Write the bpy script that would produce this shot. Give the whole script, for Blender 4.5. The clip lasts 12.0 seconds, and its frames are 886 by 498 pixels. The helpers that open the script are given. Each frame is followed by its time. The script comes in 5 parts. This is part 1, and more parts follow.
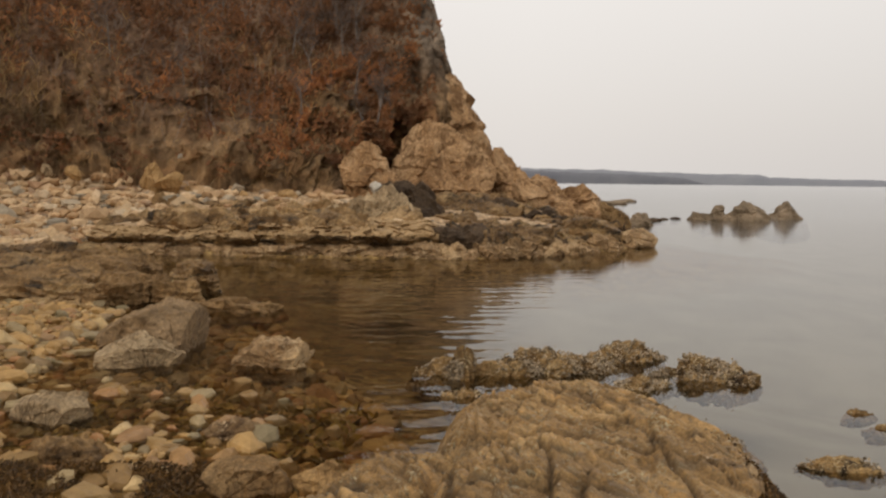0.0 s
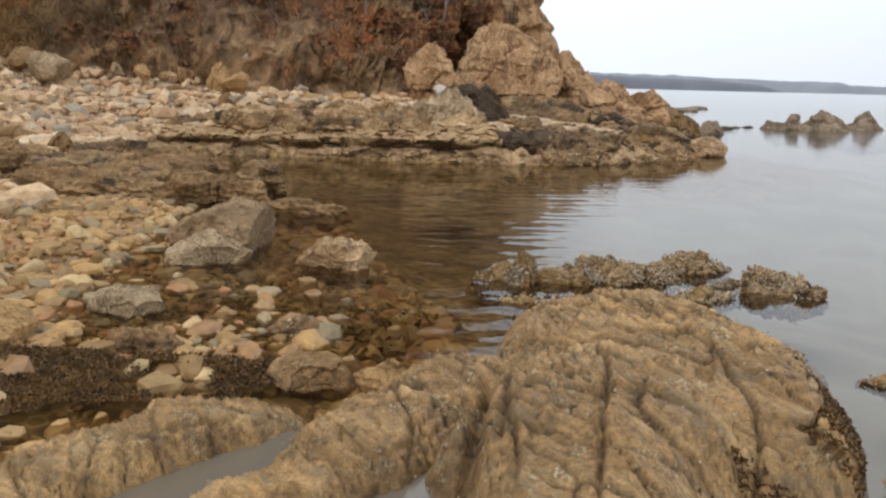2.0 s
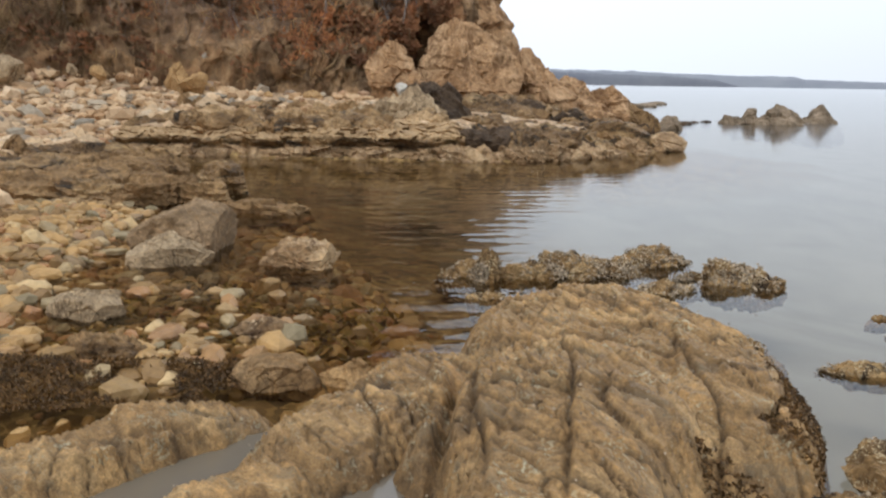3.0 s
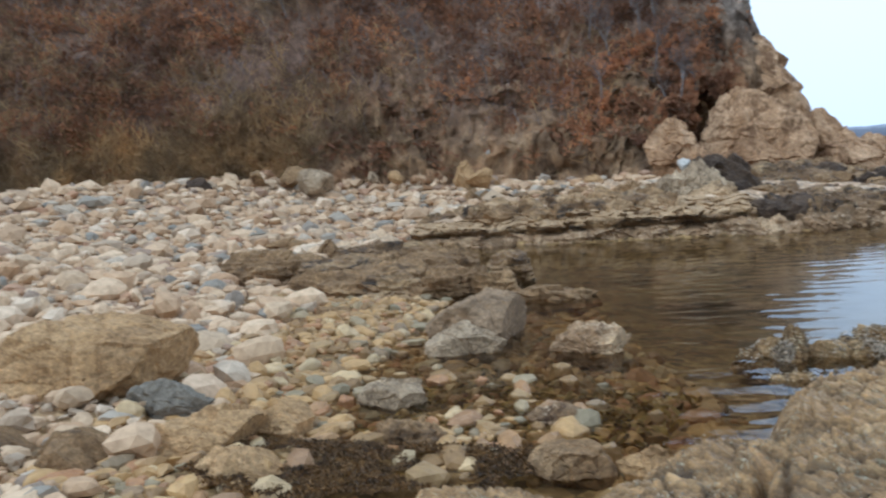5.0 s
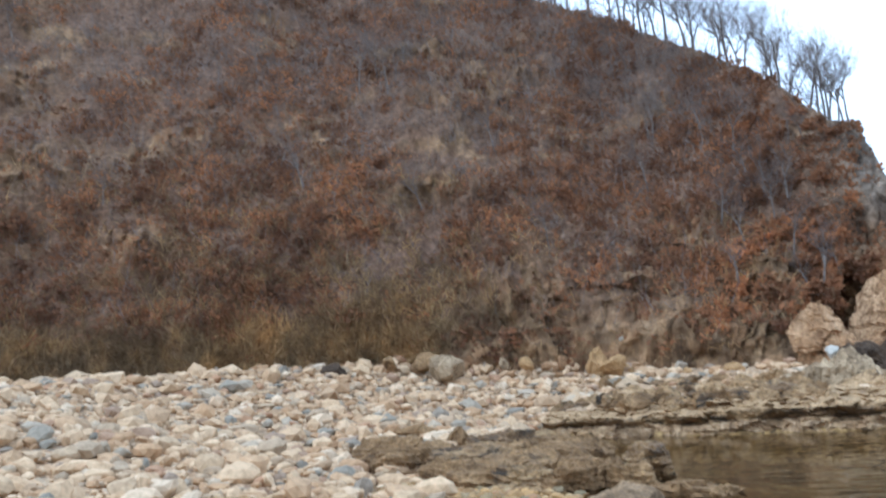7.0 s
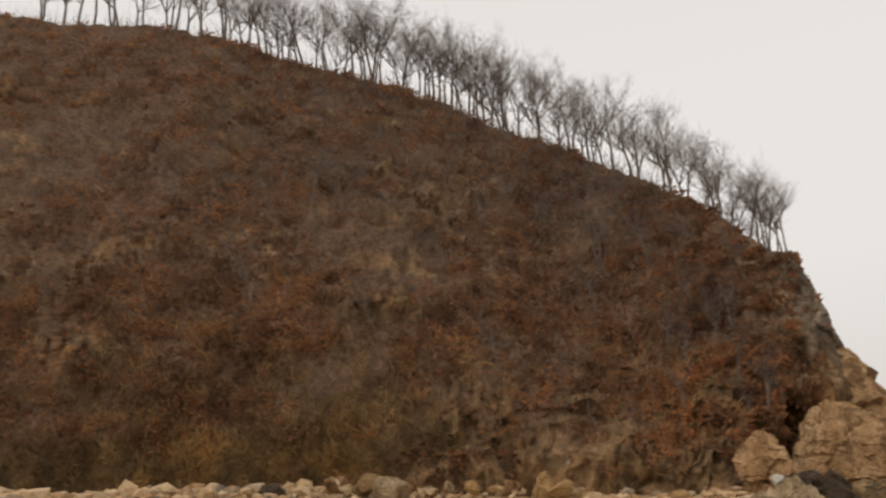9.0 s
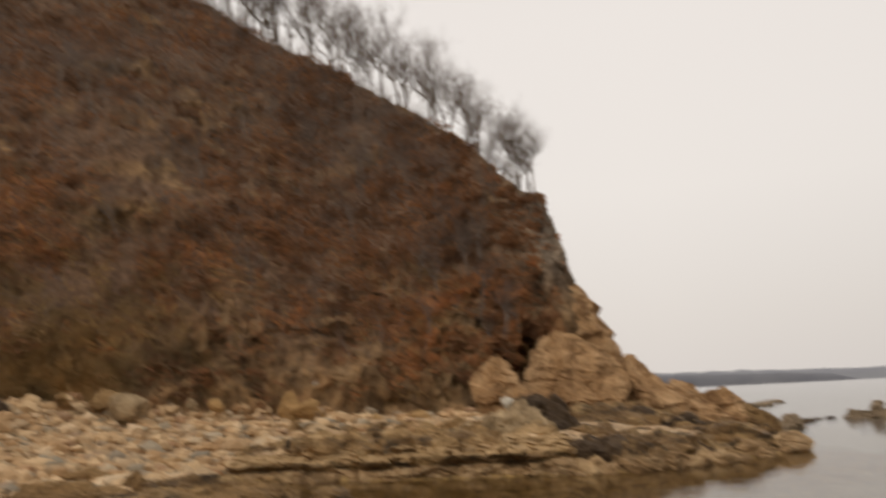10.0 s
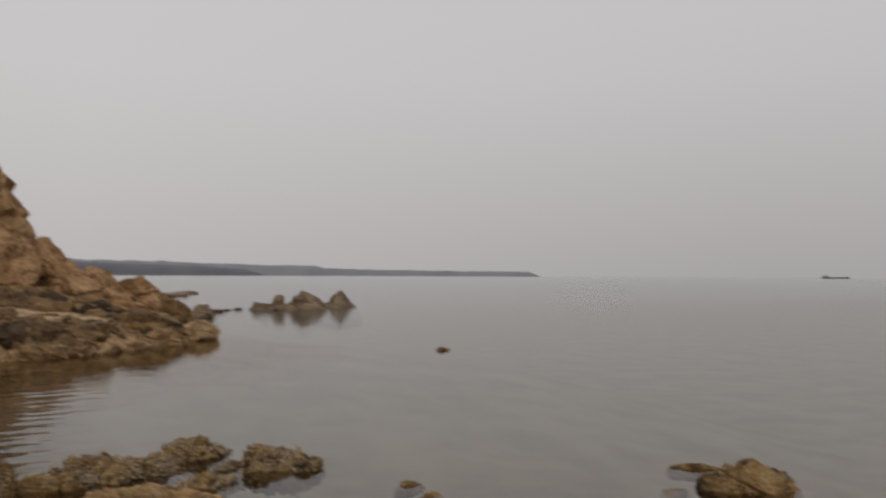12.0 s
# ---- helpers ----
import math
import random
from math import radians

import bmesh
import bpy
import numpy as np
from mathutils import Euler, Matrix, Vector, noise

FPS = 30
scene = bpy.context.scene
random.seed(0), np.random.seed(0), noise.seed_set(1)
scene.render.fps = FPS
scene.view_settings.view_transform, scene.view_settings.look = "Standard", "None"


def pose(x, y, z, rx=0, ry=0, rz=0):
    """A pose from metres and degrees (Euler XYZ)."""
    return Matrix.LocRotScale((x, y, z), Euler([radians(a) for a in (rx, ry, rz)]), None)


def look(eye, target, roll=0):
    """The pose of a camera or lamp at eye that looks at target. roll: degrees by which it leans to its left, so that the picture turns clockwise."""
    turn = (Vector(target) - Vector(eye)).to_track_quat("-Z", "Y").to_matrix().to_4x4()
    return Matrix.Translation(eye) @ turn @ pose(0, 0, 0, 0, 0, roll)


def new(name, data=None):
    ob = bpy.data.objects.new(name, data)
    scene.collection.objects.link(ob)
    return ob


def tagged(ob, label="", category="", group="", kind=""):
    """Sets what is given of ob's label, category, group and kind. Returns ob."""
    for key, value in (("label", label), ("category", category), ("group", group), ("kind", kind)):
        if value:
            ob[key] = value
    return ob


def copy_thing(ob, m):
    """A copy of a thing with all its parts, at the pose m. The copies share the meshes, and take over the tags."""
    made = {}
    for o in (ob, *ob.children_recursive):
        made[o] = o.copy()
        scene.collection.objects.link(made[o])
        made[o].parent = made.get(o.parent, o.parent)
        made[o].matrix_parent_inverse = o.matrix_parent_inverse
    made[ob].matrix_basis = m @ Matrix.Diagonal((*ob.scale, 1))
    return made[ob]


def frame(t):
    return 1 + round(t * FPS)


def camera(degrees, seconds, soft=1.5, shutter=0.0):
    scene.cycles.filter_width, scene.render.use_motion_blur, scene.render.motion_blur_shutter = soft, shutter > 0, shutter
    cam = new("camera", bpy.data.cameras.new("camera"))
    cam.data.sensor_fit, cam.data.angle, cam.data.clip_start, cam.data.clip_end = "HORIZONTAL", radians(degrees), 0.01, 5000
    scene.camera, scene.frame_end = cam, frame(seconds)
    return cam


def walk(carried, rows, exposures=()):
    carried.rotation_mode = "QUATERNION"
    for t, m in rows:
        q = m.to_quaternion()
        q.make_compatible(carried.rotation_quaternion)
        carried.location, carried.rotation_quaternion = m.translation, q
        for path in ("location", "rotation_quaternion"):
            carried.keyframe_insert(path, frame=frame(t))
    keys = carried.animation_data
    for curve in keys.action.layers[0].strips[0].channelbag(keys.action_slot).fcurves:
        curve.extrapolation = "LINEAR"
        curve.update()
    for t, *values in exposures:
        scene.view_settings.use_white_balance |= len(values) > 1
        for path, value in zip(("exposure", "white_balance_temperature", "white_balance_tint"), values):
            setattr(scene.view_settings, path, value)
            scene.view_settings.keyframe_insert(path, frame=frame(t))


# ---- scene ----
cam = camera(54.16, 12.0, soft=2.2, shutter=0.5)
EYE = (0.0, 0.0, 2.2)
PATH = [
    (0.0, pose(*EYE, 85.50, -0.70, 0.00)),
    (0.5, pose(*EYE, 83.58, -0.94, 1.30)),
    (1.0, pose(*EYE, 81.69, -1.17, 2.50)),
    (1.5, pose(*EYE, 80.46, -1.48, 3.29)),
    (2.0, pose(*EYE, 79.15, -1.43, 4.24)),
    (2.5, pose(*EYE, 77.29, -1.08, 2.56)),
    (2.7, pose(*EYE, 77.85, -1.12, 1.51)),
    (4.3, pose(*EYE, 83.64, 2.95, 10.16)),
    (4.5, pose(*EYE, 84.19, 3.42, 13.04)),
    (5.0, pose(*EYE, 85.23, 4.80, 19.90)),
    (5.5, pose(*EYE, 86.95, 4.58, 21.41)),
    (6.0, pose(*EYE, 90.21, 5.06, 23.25)),
    (6.5, pose(*EYE, 94.61, 4.26, 26.34)),
    (7.0, pose(*EYE, 98.19, 4.43, 28.51)),
    (7.5, pose(*EYE, 101.98, 4.54, 28.73)),
    (7.7, pose(*EYE, 103.44, 4.39, 28.62)),
    (9.3, pose(*EYE, 105.60, 3.07, 21.94)),
    (9.5, pose(*EYE, 104.72, 3.20, 18.78)),
    (10.0, pose(*EYE, 99.77, 2.70, 8.58)),
    (10.5, pose(*EYE, 96.04, 1.34, -2.40)),
    (11.0, pose(*EYE, 94.44, 1.07, -12.05)),
    (11.5, pose(*EYE, 93.48, 0.72, -20.58)),
    (12.0, pose(*EYE, 91.76, -0.26, -28.35)),
]
EXPOSURES = [
    (0.0, -0.02, 7000, 12), (1.0, 0.15, 6700, 12), (2.5, 0.55, 5800, 8), (4.5, 0.33, 5950, 10), (5.0, 0.55, 4750, 4), (5.5, 0.7, 4650, 3),
    (6.5, 0.92, 4650, 4), (7.5, 0.76, 4900, 4), (9.4, -0.2, 7200, 13), (10.5, -0.02, 7100, 13), (11.0, -0.28, 6900, 14), (12.0, -0.6, 6680, 13),
]
walk(cam, PATH, EXPOSURES)

# ---- world and sun: bright overcast ----
world = bpy.data.worlds.new("overcast_sky")
scene.world = world
world.use_nodes = True
wn, wl = world.node_tree.nodes, world.node_tree.links
wn.clear()
sky = wn.new("ShaderNodeTexSky")
sky.sky_type, sky.sun_disc = "NISHITA", False
sky.sun_elevation, sky.sun_rotation = radians(50), radians(219)
sky.air_density, sky.dust_density, sky.ozone_density = 1.0, 6.0, 1.0
geo = wn.new("ShaderNodeTexCoord")
sep = wn.new("ShaderNodeSeparateXYZ")
wl.new(geo.outputs["Generated"], sep.inputs[0])
cloud = wn.new("ShaderNodeValToRGB")
e = cloud.color_ramp.elements
e[0].position, e[0].color = 0.0, (0.7, 0.695, 0.7, 1)
e[1].position, e[1].color = 1.0, (0.72, 0.72, 0.73, 1)
for p, c in ((0.08, (0.74, 0.735, 0.735, 1)), (0.22, (0.82, 0.82, 0.82, 1)), (0.4, (0.83, 0.83, 0.835, 1))):
    q = cloud.color_ramp.elements.new(p)
    q.color = c
wl.new(sep.outputs["Z"], cloud.inputs[0])
east = wn.new("ShaderNodeMapRange")
east.inputs["From Min"].default_value, east.inputs["From Max"].default_value = 0.1, 0.9
east.inputs["To Min"].default_value, east.inputs["To Max"].default_value = 1.0, 0.93
wl.new(sep.outputs["X"], east.inputs["Value"])
low = wn.new("ShaderNodeMapRange")
low.inputs["From Min"].default_value, low.inputs["From Max"].default_value = 0.0, 0.28
low.inputs["To Min"].default_value, low.inputs["To Max"].default_value = 1.0, 0.0
wl.new(sep.outputs["Z"], low.inputs["Value"])
side = wn.new("ShaderNodeMapRange")
side.inputs["From Min"].default_value, side.inputs["From Max"].default_value = 0.1, 0.75
side.inputs["To Min"].default_value, side.inputs["To Max"].default_value = 0.0, 0.14
wl.new(sep.outputs["X"], side.inputs["Value"])
haze = wn.new("ShaderNodeMath")
haze.operation = "MULTIPLY"
wl.new(low.outputs[0], haze.inputs[0])
wl.new(side.outputs[0], haze.inputs[1])
clear = wn.new("ShaderNodeMath")
clear.operation = "SUBTRACT"
wl.new(east.outputs[0], clear.inputs[0])
wl.new(haze.outputs[0], clear.inputs[1])
dull = wn.new("ShaderNodeVectorMath")
dull.operation = "SCALE"
wl.new(cloud.outputs[0], dull.inputs[0])
wl.new(clear.outputs[0], dull.inputs["Scale"])
bg1, bg2, add, out = (wn.new(k) for k in ("ShaderNodeBackground", "ShaderNodeBackground", "ShaderNodeAddShader", "ShaderNodeOutputWorld"))
wl.new(sky.outputs[0], bg1.inputs[0])
wl.new(dull.outputs[0], bg2.inputs[0])
bg1.inputs[1].default_value, bg2.inputs[1].default_value = 0.012, 1.0
wl.new(bg1.outputs[0], add.inputs[0])
wl.new(bg2.outputs[0], add.inputs[1])
wl.new(add.outputs[0], out.inputs[0])

sun = new("sun", bpy.data.lights.new("sun", "SUN"))
sun.data.energy, sun.data.angle, sun.data.color = 0.55, radians(14), (1.0, 0.95, 0.88)
sun.matrix_world = look((-18, -22, 34), (0, 0, 0))


# ---- numeric helpers ----
def hash3(i, j, k, seed):
    h = (i * 374761393 + j * 668265263 + k * 2147483647 + seed * 1274126177) & 0xFFFFFFFF
    h = ((h ^ (h >> 13)) * 1274126177) & 0xFFFFFFFF
    return ((h ^ (h >> 16)) & 0xFFFF) / 65535.0


def vnoise(p, seed=0):
    """Smooth value noise, 0 to 1, at the points p (n x 3)."""
    f = np.floor(p).astype(np.int64)
    w = p - f
    w = w * w * (3 - 2 * w)
    i, j, k = f[:, 0], f[:, 1], f[:, 2]
    x, y, z = w[:, 0], w[:, 1], w[:, 2]
    total = 0
    for a in (0, 1):
        for b in (0, 1):
            for c in (0, 1):
                total = total + hash3(i + a, j + b, k + c, seed) * (x if a else 1 - x) * (y if b else 1 - y) * (z if c else 1 - z)
    return total


def fbm(p, octaves=4, seed=0, gain=0.5, ridged=False):
    p = np.asarray(p, float)
    total, amp, norm = 0, 1.0, 0.0
    for o in range(octaves):
        v = vnoise(p * 2.0 ** o + 17.3 * o, seed + o)
        if ridged:
            v = 1 - np.abs(2 * v - 1)
        total, norm, amp = total + amp * v, norm + amp, amp * gain
    return total / norm


def cells(p, seed=0):
    """Cracked blocks in space: distance from the nearest crack (in cells), and a number from 0 to 1 for each block."""
    f = np.floor(p).astype(np.int64)
    best, second = np.full(len(p), 9.0), np.full(len(p), 9.0)
    mark = np.zeros(len(p))
    for a in (-1, 0, 1):
        for b in (-1, 0, 1):
            for c in (-1, 0, 1):
                i, j, k = f[:, 0] + a, f[:, 1] + b, f[:, 2] + c
                q = np.stack([i + hash3(i, j, k, seed), j + hash3(i, j, k, seed + 1), k + hash3(i, j, k, seed + 2)], 1)
                d = np.linalg.norm(q - p, axis=1)
                near = d < best
                second = np.where(near, best, np.minimum(second, d))
                mark = np.where(near, hash3(i, j, k, seed + 3), mark)
                best = np.where(near, d, best)
    return second - best, mark


def facets(p, size, seed, tilt=0.7):
    """Broken rock: each block has its own level and its own slant. About -0.5 to 0.5."""
    p = p / size
    f = np.floor(p).astype(np.int64)
    best = np.full(len(p), 9.0)
    off, ids = np.zeros_like(p), np.zeros_like(f)
    for a in (-1, 0, 1):
        for b in (-1, 0, 1):
            for c in (-1, 0, 1):
                cell = f + (a, b, c)
                i, j, k = cell.T
                d = p - cell - np.stack([hash3(i, j, k, seed), hash3(i, j, k, seed + 1), hash3(i, j, k, seed + 2)], 1)
                r = (d * d).sum(1)
                near = r < best
                best = np.where(near, r, best)
                off[near], ids[near] = d[near], cell[near]
    i, j, k = ids.T
    slant = np.stack([hash3(i, j, k, seed + q) for q in (4, 5, 6)], 1) - 0.5
    return (hash3(i, j, k, seed + 3) - 0.5) * 0.8 + tilt * 2 * (slant * off).sum(1)


def smooth(a, b, x):
    t = np.clip((x - a) / (b - a), 0, 1)
    return t * t * (3 - 2 * t)


def mesh_from(name, verts, faces, material=None, flat=False):
    me = bpy.data.meshes.new(name)
    faces = np.asarray(faces, np.int32)
    n, w = faces.shape
    me.vertices.add(len(verts))
    me.vertices.foreach_set("co", np.asarray(verts, np.float32).ravel())
    me.loops.add(n * w)
    me.loops.foreach_set("vertex_index", faces.ravel())
    me.polygons.add(n)
    me.polygons.foreach_set("loop_start", np.arange(0, n * w, w, dtype=np.int32))
    me.polygons.foreach_set("use_smooth", np.full(n, not flat))
    me.update(calc_edges=True)
    me.validate()
    if material:
        me.materials.append(material)
    return me


def grid_faces(nu, nv):
    i = np.arange(nu * nv).reshape(nu, nv)
    return np.stack([i[:-1, :-1], i[1:, :-1], i[1:, 1:], i[:-1, 1:]], -1).reshape(-1, 4)


ICO = {}


def ico(level):
    if level not in ICO:
        bm = bmesh.new()
        bmesh.ops.create_icosphere(bm, subdivisions=level, radius=1.0)
        v = np.array([x.co[:] for x in bm.verts])
        f = np.array([[x.index for x in y.verts] for y in bm.faces])
        bm.free()
        ICO[level] = (v / np.linalg.norm(v, axis=1)[:, None], f)
    return ICO[level]


# ---- materials ----
def shader(name, rough=0.9):
    m = bpy.data.materials.new(name)
    m.use_nodes = True
    b = m.node_tree.nodes["Principled BSDF"]
    b.inputs["Roughness"].default_value = rough
    b.inputs["Specular IOR Level"].default_value = 0.3
    return m, m.node_tree.nodes, m.node_tree.links, b


def ramp(n, l, source, stops):
    r = n.new("ShaderNodeValToRGB")
    el = r.color_ramp.elements
    el[0].position, el[0].color = stops[0][0], (*stops[0][1], 1)
    el[1].position, el[1].color = stops[-1][0], (*stops[-1][1], 1)
    for p, c in stops[1:-1]:
        el.new(p).color = (*c, 1)
    l.new(source, r.inputs[0])
    return r.outputs[0]


def noise_tex(n, l, coord, scale, detail=6, rough=0.6, warp=0.0):
    t = n.new("ShaderNodeTexNoise")
    t.inputs["Scale"].default_value, t.inputs["Detail"].default_value = scale, detail
    t.inputs["Roughness"].default_value, t.inputs["Distortion"].default_value = rough, warp
    l.new(coord, t.inputs["Vector"])
    return t.outputs["Fac"]


def mixed(n, l, fac, a, b, mode="MIX"):
    m = n.new("ShaderNodeMix")
    m.data_type, m.blend_type = "RGBA", mode
    for sock, v in ((m.inputs[0], fac), (m.inputs[6], a), (m.inputs[7], b)):
        if isinstance(v, (int, float)):
            sock.default_value = v
        elif isinstance(v, tuple):
            sock.default_value = (*v, 1)
        else:
            l.new(v, sock)
    return m.outputs[2]


def stretched(n, l, coord, scale, turn=(0, 0, 0)):
    m = n.new("ShaderNodeMapping")
    m.inputs["Scale"].default_value = scale
    m.inputs["Rotation"].default_value = [radians(a) for a in turn]
    l.new(coord, m.inputs[0])
    return m.outputs[0]


BW = ((0, 0, 0), (1, 1, 1))


def mask(n, l, source, lo, hi):
    return ramp(n, l, source, [(lo, BW[0]), (hi, BW[1])])


def bump(n, l, b, heights):
    prev = None
    for h, strength, dist in heights:
        k = n.new("ShaderNodeBump")
        k.inputs["Strength"].default_value, k.inputs["Distance"].default_value = strength, dist
        l.new(h, k.inputs["Height"])
        if prev:
            l.new(prev, k.inputs["Normal"])
        prev = k.outputs[0]
    l.new(prev, b.inputs["Normal"])


def rock_material(name, tones, stain=(0.1, 0.05, 0.02), stain_at=0.6, scale=1.0, crack=0.6, crust=None, crust_at=0.55, rough=0.85, lie=(1, 1, 1), turn=(0, 0, 0), grain=1.0, joints=False):
    """Stone: three tones, stained patches, fine dark cracks, and, where given, a crust of pale barnacles."""
    m, n, l, b = shader(name, rough)
    pos = n.new("ShaderNodeNewGeometry").outputs["Position"]
    laid = stretched(n, l, pos, lie, turn)
    big = noise_tex(n, l, laid, 0.9 * scale, 7, 0.62, 0.4)
    fine = noise_tex(n, l, pos, 11 * scale, 8, 0.7)
    col = ramp(n, l, big, [(0.3, tones[0]), (0.5, tones[1]), (0.68, tones[2])])
    col = mixed(n, l, 0.75, col, ramp(n, l, fine, [(0.3, (0.32, 0.3, 0.28)), (0.52, (0.95, 0.95, 0.95)), (0.72, (1.45, 1.4, 1.3))]), "MULTIPLY")
    dots = noise_tex(n, l, pos, 42 * scale, 3, 0.6)
    col = mixed(n, l, 0.4, col, ramp(n, l, dots, [(0.36, (0.45, 0.4, 0.36)), (0.5, (1.0, 1.0, 1.0)), (0.66, (1.6, 1.55, 1.45))]), "MULTIPLY")
    col = mixed(n, l, mask(n, l, noise_tex(n, l, laid, 1.7 * scale, 8, 0.7, 0.8), stain_at, stain_at + 0.12), col, stain)
    vor = n.new("ShaderNodeTexVoronoi")
    vor.feature = "DISTANCE_TO_EDGE"
    vor.inputs["Scale"].default_value = 1.5 * scale
    wob = n.new("ShaderNodeVectorMath")
    wob.operation = "MULTIPLY_ADD"
    nz = n.new("ShaderNodeTexNoise")
    nz.inputs["Scale"].default_value, nz.inputs["Detail"].default_value = 2.2 * scale, 5
    l.new(laid, nz.inputs["Vector"])
    l.new(nz.outputs["Color"], wob.inputs[0])
    wob.inputs[1].default_value = (1.5 / scale,) * 3
    l.new(laid, wob.inputs[2])
    l.new(wob.outputs[0], vor.inputs["Vector"])
    line = mask(n, l, vor.outputs["Distance"], 0.0, 0.03)
    line = mixed(n, l, mask(n, l, noise_tex(n, l, pos, 1.1 * scale, 4), 0.45, 0.6), (1.0, 1.0, 1.0), line)
    col = mixed(n, l, crack, col, mixed(n, l, line, (0.25, 0.2, 0.16), (1.0, 1.0, 1.0)), "MULTIPLY")
    heights = [(big, 0.5, 0.12 / scale), (line, 0.6 * crack, 0.03 / scale), (fine, 0.7 * grain, 0.03 / scale), (dots, 0.4 * grain, 0.006 / scale)]
    if crust:
        cells = n.new("ShaderNodeTexVoronoi")
        cells.inputs["Scale"].default_value = 26 * scale
        l.new(pos, cells.inputs["Vector"])
        spot = mask(n, l, cells.outputs["Distance"], 0.62, 0.38)
        patch = mask(n, l, noise_tex(n, l, pos, 2.3 * scale, 6, 0.7), crust_at, crust_at + 0.1)
        both = n.new("ShaderNodeMath")
        both.operation = "MULTIPLY"
        l.new(spot, both.inputs[0])
        l.new(patch, both.inputs[1])
        col = mixed(n, l, both.outputs[0], col, crust)
        heights.append((both.outputs[0], 0.8, 0.015))
    if joints:
        tone, joint = n.new("ShaderNodeAttribute"), n.new("ShaderNodeAttribute")
        tone.attribute_name, joint.attribute_name = "tone", "joint"
        col = mixed(n, l, 0.7, col, ramp(n, l, tone.outputs["Fac"], [(0.0, (0.62, 0.6, 0.58)), (0.5, (1.0, 1.0, 1.0)), (1.0, (1.4, 1.33, 1.2))]), "MULTIPLY")
        col = mixed(n, l, joint.outputs["Fac"], col, (0.045, 0.028, 0.014))
    l.new(col, b.inputs["Base Color"])
    bump(n, l, b, heights)
    return m


def island_material(name, stops, rough=0.85, source="island", scale=9.0):
    """Each piece takes its own tone out of the stops, with mottling."""
    m, n, l, b = shader(name, rough)
    pos = n.new("ShaderNodeNewGeometry")
    rnd = pos.outputs["Random Per Island"] if source == "island" else n.new("ShaderNodeObjectInfo").outputs["Random"]
    col = ramp(n, l, rnd, stops)
    fine = noise_tex(n, l, pos.outputs["Position"], scale, 7, 0.65)
    col = mixed(n, l, 0.6, col, ramp(n, l, fine, [(0.3, (0.5, 0.46, 0.4)), (0.55, (1.0, 1.0, 1.0)), (0.75, (1.25, 1.22, 1.15))]), "MULTIPLY")
    l.new(col, b.inputs["Base Color"])
    bump(n, l, b, [(fine, 0.5, 0.02)])
    return m


TAN = rock_material("tan_rock", ((0.212, 0.115, 0.0498), (0.402, 0.244, 0.12), (0.536, 0.355, 0.195)), (0.16, 0.085, 0.036), 0.49, 0.8, 0.95, None, 0, 0.85, (1, 1, 0.6))
SLAB = rock_material("ochre_slab_rock", ((0.19, 0.12, 0.056), (0.38, 0.23, 0.092), (0.54, 0.355, 0.16)), (0.26, 0.19, 0.105), 0.56, 1.9, 0.35, (0.531, 0.45, 0.282), 0.53, 0.55, (0.6, 1.7, 1.2), (0, 0, 40), 2.0, True)
LEDGE = rock_material("barnacled_rock", ((0.0959, 0.0578, 0.0254), (0.283, 0.173, 0.0702), (0.475, 0.326, 0.152)), (0.034, 0.021, 0.0119), 0.5, 2.2, 0.7, (0.52, 0.41, 0.24), 0.48, 0.92)
SHELF = rock_material("brown_shelf_rock", ((0.12, 0.07, 0.029), (0.245, 0.148, 0.064), (0.38, 0.248, 0.116)), (0.06, 0.034, 0.014), 0.55, 1.2, 0.6)
FARSHELF = rock_material("pale_barnacle_band_rock", ((0.13, 0.08, 0.036), (0.33, 0.21, 0.105), (0.54, 0.385, 0.21)), (0.054, 0.0279, 0.0133), 0.56, 1.1, 0.6, (0.648, 0.484, 0.296), 0.52)
GREY = rock_material("grey_veined_rock", ((0.19, 0.128, 0.0691), (0.37, 0.27, 0.156), (0.538, 0.408, 0.251)), (0.112, 0.0714, 0.0389), 0.6, 1.0, 0.8, None, 0, 0.85, (2.4, 0.6, 0.6), (0, 35, 20))
DARK = rock_material("dark_brown_rock", ((0.0352, 0.0228, 0.0135), (0.0704, 0.0456, 0.0257), (0.123, 0.0798, 0.0459)), (0.0264, 0.0182, 0.00979), 0.62, 1.0, 0.5)
BLUE = rock_material("grey_split_rock", ((0.13, 0.108, 0.075), (0.2, 0.168, 0.12), (0.28, 0.24, 0.175)), (0.13, 0.1, 0.07), 0.66, 1.6, 0.4)
SKERRY = rock_material("grey_brown_sea_rock", ((0.14, 0.105, 0.0688), (0.238, 0.178, 0.117), (0.364, 0.277, 0.188)), (0.098, 0.0675, 0.0438), 0.58, 1.2, 0.6)
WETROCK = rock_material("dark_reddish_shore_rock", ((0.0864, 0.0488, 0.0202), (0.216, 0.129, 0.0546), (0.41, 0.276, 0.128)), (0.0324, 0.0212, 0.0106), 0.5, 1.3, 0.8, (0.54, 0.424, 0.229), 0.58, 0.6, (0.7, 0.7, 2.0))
STONEGREY = rock_material("grey_brown_boulder_rock", ((0.15, 0.097, 0.05), (0.26, 0.172, 0.09), (0.36, 0.248, 0.14)), (0.13, 0.08, 0.04), 0.62, 1.2, 0.8)
